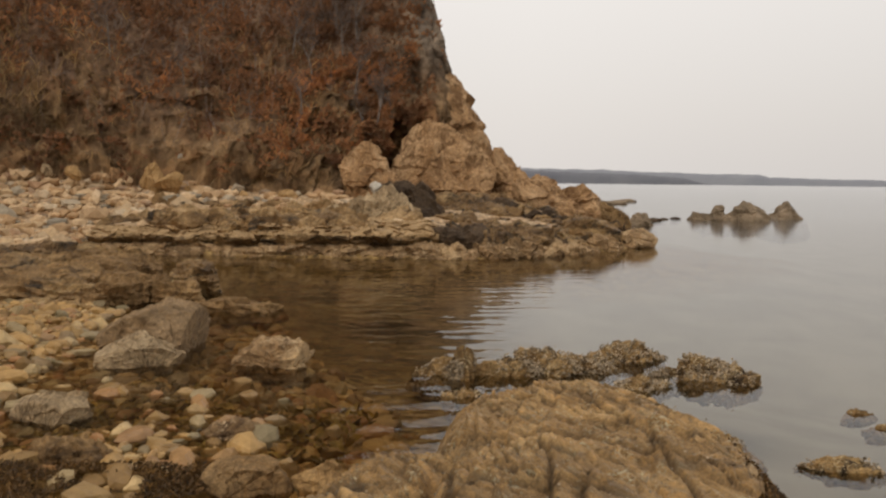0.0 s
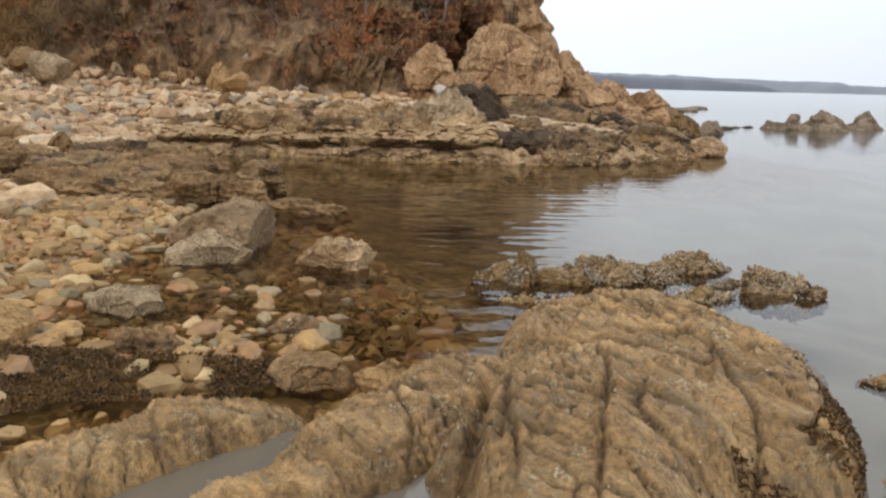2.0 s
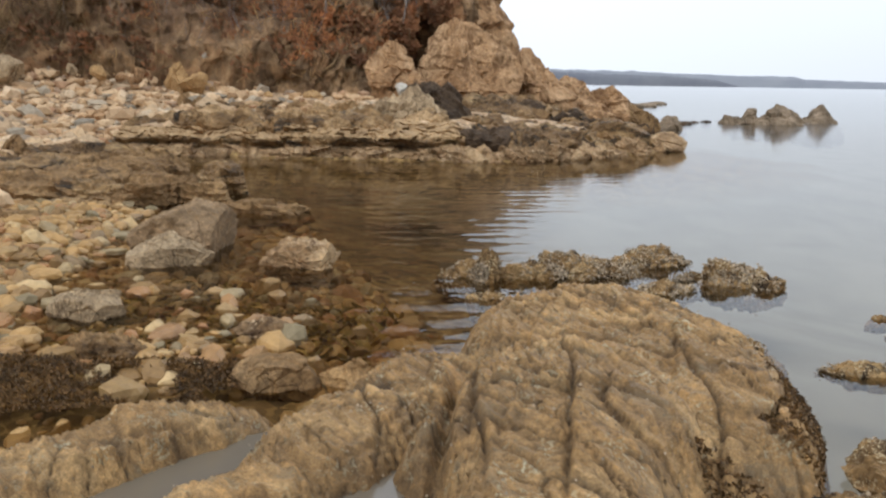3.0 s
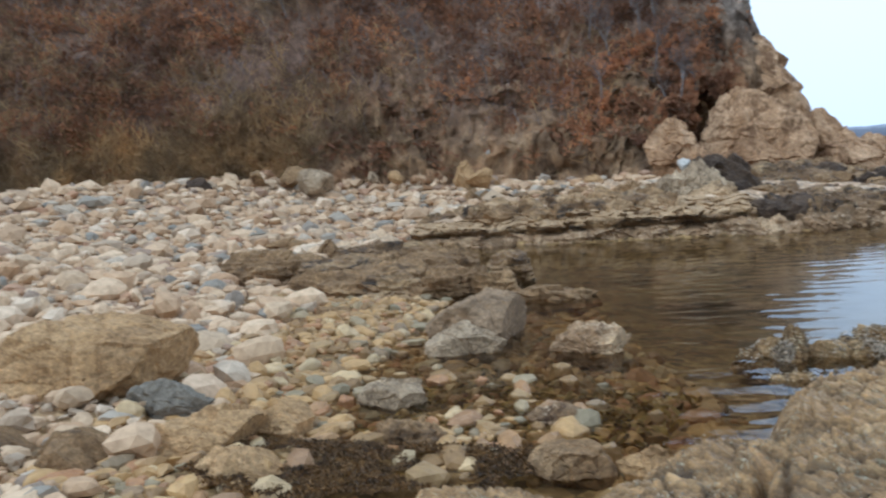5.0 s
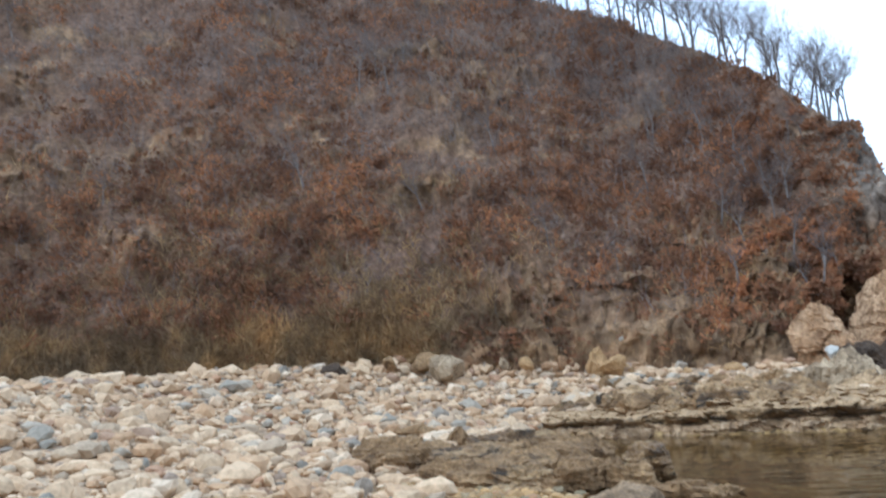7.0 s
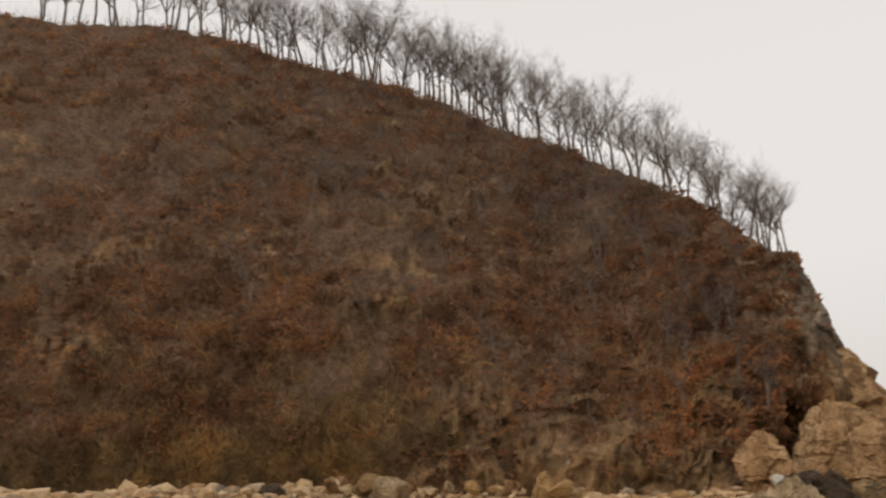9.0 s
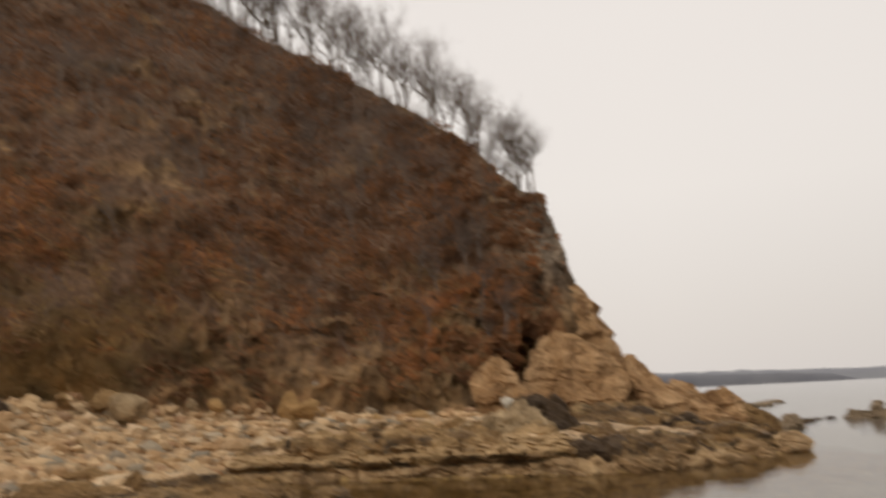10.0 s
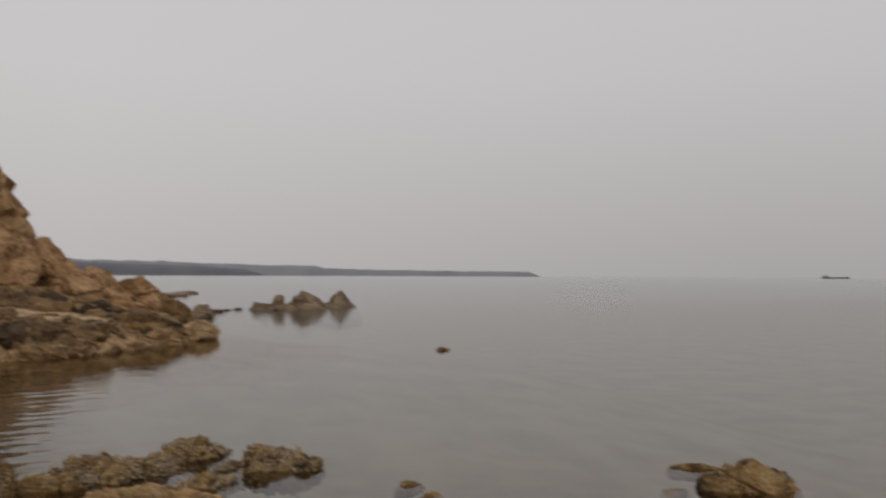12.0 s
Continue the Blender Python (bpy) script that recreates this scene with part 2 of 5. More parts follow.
OCHRE = rock_material("pale_ochre_ledge_rock", ((0.21, 0.133, 0.062), (0.39, 0.26, 0.128), (0.55, 0.385, 0.21)), (0.14, 0.08, 0.036), 0.55, 1.2, 0.5, None, 0, 0.85, (1, 1, 2.2))
BUFF = rock_material("buff_boulder_rock", ((0.261, 0.155, 0.0643), (0.404, 0.25, 0.106), (0.522, 0.34, 0.159)), (0.237, 0.13, 0.053), 0.62, 1.4, 0.5)
STONES = [(0.0, (0.512, 0.347, 0.193)), (0.16, (0.673, 0.485, 0.288)), (0.3, (0.416, 0.254, 0.125)), (0.44, (0.564, 0.393, 0.221)), (0.56, (0.4, 0.3, 0.190)), (0.68, (0.496, 0.312, 0.158)), (0.8, (0.698, 0.531, 0.345)), (0.9, (0.255, 0.226, 0.172)), (1.0, (0.429, 0.243, 0.125))]
WETS = [(0.0, (0.4, 0.24, 0.086)), (0.2, (0.52, 0.32, 0.12)), (0.4, (0.24, 0.14, 0.05)), (0.55, (0.42, 0.275, 0.115)), (0.7, (0.38, 0.19, 0.075)), (0.85, (0.22, 0.175, 0.095)), (1.0, (0.6, 0.42, 0.2))]
COBBLE = island_material("pale_beach_cobble", STONES)
COBBLE_ONE = island_material("pale_beach_stone", STONES, source="object")
WET = island_material("golden_brown_wet_cobble", WETS, 0.45)
WET_ONE = island_material("golden_brown_wet_stone", WETS, 0.45, source="object")


def plain_material(name, c1, c2, rough=0.9, scale=3.0, use_island=False):
    m, n, l, b = shader(name, rough)
    g = n.new("ShaderNodeNewGeometry")
    col = ramp(n, l, noise_tex(n, l, g.outputs["Position"], scale, 6), [(0.35, c1), (0.65, c2)])
    if use_island:
        col = mixed(n, l, 0.8, col, ramp(n, l, g.outputs["Random Per Island"], [(0, (0.45, 0.42, 0.4)), (0.5, (1, 1, 1)), (1, (1.7, 1.6, 1.5))]), "MULTIPLY")
    l.new(col, b.inputs["Base Color"])
    return m


def leaf_material(name, stops):
    m, n, l, b = shader(name, 0.8)
    g = n.new("ShaderNodeNewGeometry")
    col = ramp(n, l, g.outputs["Random Per Island"], stops)
    wide = noise_tex(n, l, g.outputs["Position"], 0.22, 5)
    col = mixed(n, l, 0.75, col, ramp(n, l, wide, [(0.35, (0.55, 0.55, 0.6)), (0.52, (1, 1, 1)), (0.68, (1.5, 1.35, 1.1))]), "MULTIPLY")
    bush = noise_tex(n, l, g.outputs["Position"], 0.75, 4, 0.6)
    col = mixed(n, l, 0.8, col, ramp(n, l, bush, [(0.34, (0.5, 0.48, 0.5)), (0.5, (1, 1, 1)), (0.66, (1.6, 1.5, 1.3))]), "MULTIPLY")
    l.new(col, b.inputs["Base Color"])
    thin, both = n.new("ShaderNodeBsdfTranslucent"), n.new("ShaderNodeMixShader")
    both.inputs[0].default_value = 0.5
    l.new(col, thin.inputs["Color"])
    l.new(b.outputs[0], both.inputs[1])
    l.new(thin.outputs[0], both.inputs[2])
    l.new(both.outputs[0], n["Material Output"].inputs["Surface"])
    return m


LEAF = leaf_material("rust_brown_dry_leaves", [(0, (0.268, 0.143, 0.076)), (0.5, (0.308, 0.158, 0.08)), (0.85, (0.345, 0.17, 0.083)), (1, (0.37, 0.198, 0.097))])
GRASS = leaf_material("dry_tan_grass", [(0, (0.25, 0.165, 0.08)), (0.5, (0.355, 0.24, 0.116)), (1, (0.46, 0.325, 0.165))])
TWIG = plain_material("grey_brown_twigs", (0.12, 0.09, 0.072), (0.22, 0.17, 0.14), 0.9, 2.0)
BARK = plain_material("grey_bark", (0.108, 0.0864, 0.072), (0.252, 0.208, 0.172), 0.9, 6.0)
WEED = plain_material("dark_brown_seaweed", (0.04, 0.022, 0.007), (0.15, 0.078, 0.02), 0.62, 7.0, True)
KELP = plain_material("olive_brown_kelp", (0.06, 0.036, 0.012), (0.36, 0.24, 0.06), 0.6, 1.6, True)
# distance haze is mixed into these pale greys; the air itself is clear
FARLAND = plain_material("far_woods_haze_tint", (0.22, 0.23, 0.255), (0.26, 0.27, 0.29), 1.0, 0.01)
FARLAND_NEAR = plain_material("near_woods_haze_tint", (0.13, 0.135, 0.155), (0.17, 0.175, 0.19), 1.0, 0.012)
SHRUB = plain_material("grey_brown_bare_shrubs", (0.135, 0.104, 0.086), (0.27, 0.218, 0.182), 0.9, 2.0)
SHELL = plain_material("pale_barnacle_shell", (0.22, 0.168, 0.105), (0.44, 0.357, 0.25), 0.8, 9.0, True)
PLASTER = plain_material("bleached_white_stone", (0.4, 0.36, 0.29), (0.54, 0.5, 0.42), 0.8, 5.0)


def cliff_material():
    m, n, l, b = shader("weathered_cliff_rock_and_soil", 0.95)
    pos = n.new("ShaderNodeNewGeometry").outputs["Position"]
    tall = stretched(n, l, pos, (1.0, 1.0, 0.28), (0, 8, 0))
    streak = noise_tex(n, l, tall, 0.9, 9, 0.68, 0.5)
    fine = noise_tex(n, l, pos, 3.5, 8, 0.7)
    rock = ramp(n, l, streak, [(0.33, (0.1, 0.058, 0.028)), (0.46, (0.21, 0.13, 0.064)), (0.57, (0.34, 0.22, 0.115)), (0.7, (0.5, 0.36, 0.21))])
    soil = ramp(n, l, fine, [(0.35, (0.135, 0.082, 0.051)), (0.65, (0.262, 0.162, 0.102))])
    rust = mask(n, l, noise_tex(n, l, stretched(n, l, pos, (1.0, 1.0, 0.35)), 0.45, 7, 0.65), 0.5, 0.64)
    rock = mixed(n, l, rust, rock, (0.27, 0.15, 0.07))
    wide = noise_tex(n, l, pos, 0.16, 6, 0.6)
    bare = mask(n, l, wide, 0.54, 0.66)
    height = n.new("ShaderNodeSeparateXYZ")
    l.new(pos, height.inputs[0])
    low = n.new("ShaderNodeMapRange")
    low.inputs["From Min"].default_value, low.inputs["From Max"].default_value = 6.5, 3.0
    l.new(height.outputs["Z"], low.inputs["Value"])
    seaward = n.new("ShaderNodeMapRange")
    seaward.inputs["From Min"].default_value, seaward.inputs["From Max"].default_value = -4.5, -1.0
    l.new(height.outputs["X"], seaward.inputs["Value"])
    total = n.new("ShaderNodeMath")
    total.operation, total.use_clamp = "MAXIMUM", True
    l.new(low.outputs[0], total.inputs[0])
    l.new(seaward.outputs[0], total.inputs[1])
    crag = n.new("ShaderNodeAttribute")
    crag.attribute_name = "bare"
    weathered = ramp(n, l, streak, [(0.33, (0.1, 0.08, 0.062)), (0.5, (0.21, 0.17, 0.13)), (0.68, (0.34, 0.28, 0.22))])
    upper = n.new("ShaderNodeMapRange")
    upper.inputs["From Min"].default_value, upper.inputs["From Max"].default_value = 5.5, 9.0
    l.new(height.outputs["Z"], upper.inputs["Value"])
    nose = n.new("ShaderNodeMath")
    nose.operation = "MULTIPLY"
    l.new(upper.outputs[0], nose.inputs[0])
    l.new(seaward.outputs[0], nose.inputs[1])
    rock = mixed(n, l, nose.outputs[0], rock, weathered)
    more = n.new("ShaderNodeMath")
    more.operation = "MAXIMUM"
    most = n.new("ShaderNodeMath")
    most.operation = "MAXIMUM"
    l.new(bare, most.inputs[0])
    l.new(crag.outputs["Fac"], most.inputs[1])
    l.new(total.outputs[0], more.inputs[0])
    l.new(most.outputs[0], more.inputs[1])
    tone = n.new("ShaderNodeAttribute")
    tone.attribute_name = "tone"
    rock = mixed(n, l, 0.85, rock, ramp(n, l, tone.outputs["Fac"], [(0.1, (0.5, 0.5, 0.52)), (0.5, (1.0, 1.0, 1.0)), (0.9, (1.6, 1.55, 1.45))]), "MULTIPLY")
    col = mixed(n, l, more.outputs[0], soil, rock)
    col = mixed(n, l, 0.6, col, ramp(n, l, fine, [(0.32, (0.4, 0.38, 0.36)), (0.6, (1.15, 1.1, 1.05))]), "MULTIPLY")
    l.new(col, b.inputs["Base Color"])
    bump(n, l, b, [(streak, 0.9, 0.5), (fine, 0.8, 0.15)])
    return m


CLIFF = cliff_material()


def ground_material():
    m, n, l, b = shader("gravel_and_seabed", 0.85)
    pos = n.new("ShaderNodeNewGeometry").outputs["Position"]
    cells = n.new("ShaderNodeTexVoronoi")
    cells.inputs["Scale"].default_value = 7.0
    l.new(pos, cells.inputs["Vector"])
    dots = n.new("ShaderNodeSeparateXYZ")
    l.new(cells.outputs["Color"], dots.inputs[0])
    dry = ramp(n, l, dots.outputs[0], STONES)
    wet = ramp(n, l, dots.outputs[1], [(0, (0.12, 0.075, 0.03)), (0.5, (0.28, 0.175, 0.066)), (1, (0.44, 0.29, 0.11))])
    # deep bed is pale grey in place of light scattered by murky water
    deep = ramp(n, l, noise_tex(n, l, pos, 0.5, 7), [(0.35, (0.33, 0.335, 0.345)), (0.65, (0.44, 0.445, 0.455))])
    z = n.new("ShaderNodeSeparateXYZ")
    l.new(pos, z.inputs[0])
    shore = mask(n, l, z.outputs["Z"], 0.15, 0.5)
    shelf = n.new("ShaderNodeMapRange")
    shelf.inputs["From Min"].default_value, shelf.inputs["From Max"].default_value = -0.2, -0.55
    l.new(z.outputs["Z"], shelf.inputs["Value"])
    # weed-brown cove bed, darkened to stand in for the hill's reflection on the water
    cove = n.new("ShaderNodeMapRange")
    cove.inputs["From Min"].default_value, cove.inputs["From Max"].default_value = 2.5, 0.0
    l.new(z.outputs["X"], cove.inputs["Value"])
    weedy = ramp(n, l, noise_tex(n, l, pos, 0.7, 6), [(0.4, (0.05, 0.033, 0.015)), (0.6, (0.19, 0.13, 0.058))])
    deep = mixed(n, l, cove.outputs[0], deep, weedy)
    gap = mask(n, l, cells.outputs["Distance"], 0.55, 0.3)
    col = mixed(n, l, 0.6, mixed(n, l, shore, wet, dry), mixed(n, l, gap, (0.35, 0.3, 0.25), (1.0, 1.0, 1.0)), "MULTIPLY")
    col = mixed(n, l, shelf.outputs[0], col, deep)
    l.new(col, b.inputs["Base Color"])
    bump(n, l, b, [(gap, 0.3, 0.03)])
    return m


def water_material(name, tint, ripple=1.0):
    """Clear water: the bed shows through, and the sky and cliff are mirrored by the Fresnel law."""
    m = bpy.data.materials.new(name)
    m.use_nodes = True
    n, l = m.node_tree.nodes, m.node_tree.links
    n.clear()
    pos = n.new("ShaderNodeNewGeometry").outputs["Position"]
    h1 = noise_tex(n, l, stretched(n, l, pos, (0.6, 1.7, 1.0), (0, 0, 8)), 2.0, 4, 0.5, 0.6)
    h2 = noise_tex(n, l, stretched(n, l, pos, (0.5, 1.6, 1.0), (0, 0, -14)), 0.5, 3, 0.5)
    k1, k2 = n.new("ShaderNodeBump"), n.new("ShaderNodeBump")
    for k, h, s, dist in ((k1, h2, 0.22 * ripple, 0.02), (k2, h1, 0.35 * ripple, 0.006)):
        k.inputs["Strength"].default_value, k.inputs["Distance"].default_value = s, dist
        l.new(h, k.inputs["Height"])
    l.new(k1.outputs[0], k2.inputs["Normal"])
    fres = n.new("ShaderNodeFresnel")
    fres.inputs["IOR"].default_value = 1.34
    l.new(k2.outputs[0], fres.inputs["Normal"])
    gl = n.new("ShaderNodeBsdfGlossy")
    where, ruffled = n.new("ShaderNodeSeparateXYZ"), n.new("ShaderNodeMapRange")
    l.new(pos, where.inputs[0])
    ruffled.inputs["From Min"].default_value, ruffled.inputs["From Max"].default_value = 28, 60
    ruffled.inputs["To Min"].default_value, ruffled.inputs["To Max"].default_value = 0.04, 0.16
    l.new(where.outputs["Y"], ruffled.inputs["Value"])
    l.new(ruffled.outputs[0], gl.inputs["Roughness"])
    l.new(k2.outputs[0], gl.inputs["Normal"])
    body = n.new("ShaderNodeBsdfTransparent")
    body.inputs["Color"].default_value = (*tint, 1)
    mix, out = n.new("ShaderNodeMixShader"), n.new("ShaderNodeOutputMaterial")
    l.new(fres.outputs[0], mix.inputs[0])
    l.new(body.outputs[0], mix.inputs[1])
    l.new(gl.outputs[0], mix.inputs[2])
    l.new(mix.outputs[0], out.inputs[0])
    return m


# ---- the shore: ground and water ----
SHORE = np.array([(60, -90), (8, -14), (-1.5, -3), (-2.9, 2.5), (-3.4, 6.2), (-4.6, 9.2), (-5.6, 12), (-6.8, 15.4), (-8.9, 20), (-9.3, 25.0), (-4, 24.2), (0, 24.3), (2, 24.7), (4.3, 26.9), (6.6, 29.6), (5.4, 34), (3.4, 42), (3.5, 58), (-20, 120), (-400, 900), (-4800, 3000)], float)


def shore_distance(x, y):
    """Metres from the water's edge, positive on land."""
    best = np.full(x.shape, 1e9)
    for (ax, ay), (bx, by) in zip(SHORE[:-1], SHORE[1:]):
        dx, dy = bx - ax, by - ay
        t = np.clip(((x - ax) * dx + (y - ay) * dy) / (dx * dx + dy * dy), 0, 1)
        best = np.minimum(best, np.hypot(x - ax - t * dx, y - ay - t * dy))
    ring = np.concatenate([SHORE, [(-9000, 3000), (-9000, -9000), (60, -9000)]])
    inside = np.zeros(x.shape, bool)
    for (ax, ay), (bx, by) in zip(ring, np.roll(ring, -1, 0)):
        if ay != by:
            inside ^= ((ay > y) != (by > y)) & (x < (bx - ax) * (y - ay) / (by - ay) + ax)
    return np.where(inside, best, -best)


def ground_height(x, y):
    d = shore_distance(x, y)
    bank = smooth(-14, -8, x) * smooth(17, 23, y)
    beach = np.minimum(0.09 * d + 0.0085 * d * np.abs(d), 2.6 + 0.004 * d)
    far = 0.85 * (1 - np.exp(-np.maximum(d, 0) / 2.5)) + 0.07 * d
    land = np.minimum((1 - bank) * beach + bank * far, 3.9)
    sea = np.maximum(-0.05 - 0.05 * -d - 0.012 * d * d * 0.5, -3.5)
    z = np.where(d > 0, land, sea)
    p = np.stack([x.ravel(), y.ravel(), np.zeros(x.size)], 1)
    z = z + ((fbm(p * 0.5, 4, 3) - 0.5) * 0.35 * smooth(200, 40, np.abs(p[:, 0]) + np.abs(p[:, 1]))).reshape(x.shape)
    return z


def axis(lo, hi, step, far, count):
    inner = np.arange(lo, hi, step)
    grow = np.geomspace(1, far, count)
    return np.concatenate([(lo - grow)[::-1], inner, hi + grow])


gx, gy = np.meshgrid(axis(-32, 12, 0.22, 4700, 30), axis(-6, 42, 0.22, 4700, 30), indexing="ij")
gz = ground_height(gx, gy)
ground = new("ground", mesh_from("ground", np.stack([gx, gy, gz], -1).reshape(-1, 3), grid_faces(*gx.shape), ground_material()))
tagged(ground, "stony beach gravel running under the sea as brown seabed", "ground", kind="structure")

def ripples(x, y):
    """Small waves, a few millimetres high, that run in from the sea and die away at the edges of the cove."""
    wrng = np.random.RandomState(12)
    z = np.zeros_like(x)
    for _ in range(26):
        wave = math.exp(wrng.uniform(math.log(0.18), math.log(0.7)))
        turn = radians(wrng.normal() * 38 + 6)
        k = 2 * math.pi / wave
        z += 0.0015 * wave ** 0.9 * np.sin(k * (x * math.sin(turn) + y * math.cos(turn)) + wrng.uniform(0, 6.28))
    p = np.stack([x.ravel() * 0.12, y.ravel() * 0.3, 0 * x.ravel()], 1)
    calm = 0.55 + 0.9 * smooth(0.35, 0.65, fbm(p, 3, 14)).reshape(x.shape)
    edge = smooth(-10, -9, x) * smooth(14, 10, x) * smooth(4.5, 5.5, y) * smooth(40, 30, y)
    return z * calm * edge * (0.3 + 0.7 * smooth(2.6, 0.0, x)) * (1 + 4.5 * np.exp(-((x + 0.6) / 1.5) ** 2 - ((y - 8.2) / 2.4) ** 2))


wx, wy = np.meshgrid(axis(-10, 14, 0.16, 4700, 40), axis(4.5, 40, 0.07, 4700, 48), indexing="ij")
water = new("water", mesh_from("water", np.stack([wx, wy, ripples(wx, wy)], -1).reshape(-1, 3), grid_faces(*wx.shape), water_material("calm_grey_sea", (0.82, 0.77, 0.66))))
tagged(water, "calm clear grey sea with faint ripples", "sea", kind="structure")

# ---- the hill ----
BASE = [(-41.8, 13.6, 2.8), (-36.4, 21, 2.7), (-29.9, 26.6, 2.6), (-24, 30.7, 2.65), (-19.7, 33.1, 2.8), (-14.2, 35.2, 2.5), (-8.6, 36, 1.7), (-5, 35.6, 1.3), (-1.9, 36.4, 1.2), (0.7, 38, 1.0), (2.6, 41, 0.6), (2.8, 48, 0.3), (0, 60, 0.2)]
MIDDLE = [(-49.5, 16.1, 19), (-44.2, 25.5, 19), (-37.2, 33.5, 19), (-30.8, 38.1, 18.5), (-25, 41.6, 17.5), (-18.6, 43.7, 15), (-11.9, 44.4, 12.5), (-6.7, 43.5, 10), (-3.4, 41.4, 7.6), (-1.1, 41.5, 6.7), (0.1, 43.5, 6.2), (-1.2, 50, 7), (-3.2, 62, 8)]
CREST = [(-62, 22.6, 38), (-57.2, 33, 38), (-49.8, 41.8, 38.5), (-40.5, 48.3, 37.5), (-33.4, 52.2, 34.8), (-27, 54.7, 32.2), (-20.6, 54.2, 27.8), (-13.9, 52.2, 23.2), (-6.8, 48, 17.6), (-2.3, 43.8, 12.6), (-1.5, 45.5, 12.6), (-3.8, 54, 15), (-7, 66, 20)]


def rail(knots, s):
    """A smooth curve through the knots; s runs from 0 to 1."""
    k = np.array(knots, float)
    u = s * (len(k) - 1)
    i = np.clip(np.floor(u).astype(int), 0, len(k) - 2)
    t = (u - i)[:, None]
    a, b, c, d = (k[np.clip(i + j, 0, len(k) - 1)] for j in (-1, 0, 1, 2))
    return 0.5 * (2 * b + (c - a) * t + (2 * a - 5 * b + 4 * c - d) * t ** 2 + (3 * b - a - 3 * c + d) * t ** 3)


# bare rock showing through the brush: x, z, half width, half height
CRAGS = [(-20.0, 19.5, 2.6, 3.0), (-25.1, 22.4, 2.4, 1.5), (-33.7, 15.5, 1.6, 2.0), (-37.6, 14, 2.4, 1.6), (-31.4, 9.3, 1.6, 1.1), (-15.6, 4.8, 2.2, 2.8), (-8.8, 7.9, 1.6, 1.2), (-20.4, 11.8, 1.8, 0.9), (-10.5, 6, 0.9, 0.9), (-42.3, 20, 2.0, 2.2), (-47, 28, 2.4, 2.6), (-5.5, 5.4, 2.6, 2.2)]


def bare_rock(p):
    b = np.zeros(len(p))
    for cx, cz, rx, rz in CRAGS:
        b = np.maximum(b, np.exp(-((p[:, 0] - cx) / rx) ** 2 - ((p[:, 2] - cz) / rz) ** 2))
    return b * smooth(0.22, 0.42, fbm(p * np.array([0.8, 0.8, 0.3]), 4, 44))


def hill_surface(s, v):
    """s along the hill, v from foot (0) to crest (1) and on over the top (1.3)."""
    b, m, c = rail(BASE, s), rail(MIDDLE, s), rail(CREST, s)
    w = np.clip(v, 0, 1)[:, None]
    p = b * (1 - w) * (1 - 2 * w) + 4 * m * w * (1 - w) + c * w * (2 * w - 1)
    away = c - b
    away[:, 2] = 0
    away /= np.linalg.norm(away, axis=1)[:, None]
    over = np.maximum(v - 1, 0)[:, None]
    down = np.minimum(v, 0)[:, None]
    p = p + away * down * 8 + np.array([0, 0, 1.0]) * down * 40
    p = p + away * over * 45 + np.array([0, 0, 1.0]) * (over * 4 - over ** 2 * 20)
    out = -away
    r1 = fbm(p * np.array([0.16, 0.16, 0.08]), 3, 11) - 0.5
    r2 = fbm(p * np.array([0.75, 0.75, 0.28]), 4, 23, 0.55, True) - 0.5
    r3 = fbm(p * 1.6, 4, 31, 0.6) - 0.5
    edge = smooth(1.12, 0.9, v) * smooth(-0.02, 0.1, v)
    rocky = np.maximum(smooth(9, 4, p[:, 2]) * smooth(-23, -17, p[:, 0]), smooth(-5, -1, p[:, 0]) * (0.15 + 0.85 * smooth(6, 3.5, p[:, 2])))
    p = p + out * ((r1 * 4.0) * edge + (r2 * (0.7 + 0.2 * rocky) + r3 * 0.4))[:, None]
    warp = p + (np.stack([fbm(p * 0.5 + k, 3, 130 + k) for k in range(3)], 1) - 0.5) * 0.9
    block = 0.8 * facets(warp, np.array([1.8, 1.8, 3.0]), 37, 0.9) + 0.28 * facets(warp, np.array([0.6, 0.6, 1.3]), 39)
    p = p + out * (block * rocky * edge)[:, None]
    ribs = 0.8 * facets(warp, np.array([0.75, 0.75, 2.6]), 48) + 0.3 * facets(warp, np.array([0.4, 0.4, 1.1]), 49)
    p = p + out * (bare_rock(p) * (ribs + 0.5))[:, None]
    cleft = np.exp(-((p[:, 0] + 1.75) / 0.6) ** 4) * smooth(5.2, 4.0, p[:, 2]) * smooth(48, 44, p[:, 1])
    p = p - out * (cleft * 2.6)[:, None]
    p[:, 2] += (r3 * 0.5)
    return p


ALONG = np.concatenate([np.linspace(0, 0.36, 200, endpoint=False), np.linspace(0.36, 0.8, 430, endpoint=False), np.linspace(0.8, 1, 60)])
UP = np.concatenate([np.linspace(-0.06, 0.32, 100, endpoint=False), np.linspace(0.32, 1, 110), np.linspace(1.012, 1.3, 20)])
HS, HV = len(ALONG), len(UP)
hs, hv = np.meshgrid(ALONG, UP, indexing="ij")
hill_points = hill_surface(hs.ravel(), hv.ravel()).reshape(HS, HV, 3)
hill = new("cliff", mesh_from("cliff", hill_points.reshape(-1, 3), grid_faces(HS, HV)[:, ::-1], CLIFF))
hill.data.attributes.new("bare", "FLOAT", "POINT").data.foreach_set("value", bare_rock(hill_points.reshape(-1, 3)).astype(np.float32))
blocks_tone = 0.5 + 0.7 * facets(hill_points.reshape(-1, 3), np.array([0.9, 0.9, 1.7]), 61, 0.2) + 0.5 * facets(hill_points.reshape(-1, 3), np.array([0.4, 0.4, 0.7]), 63, 0.2)
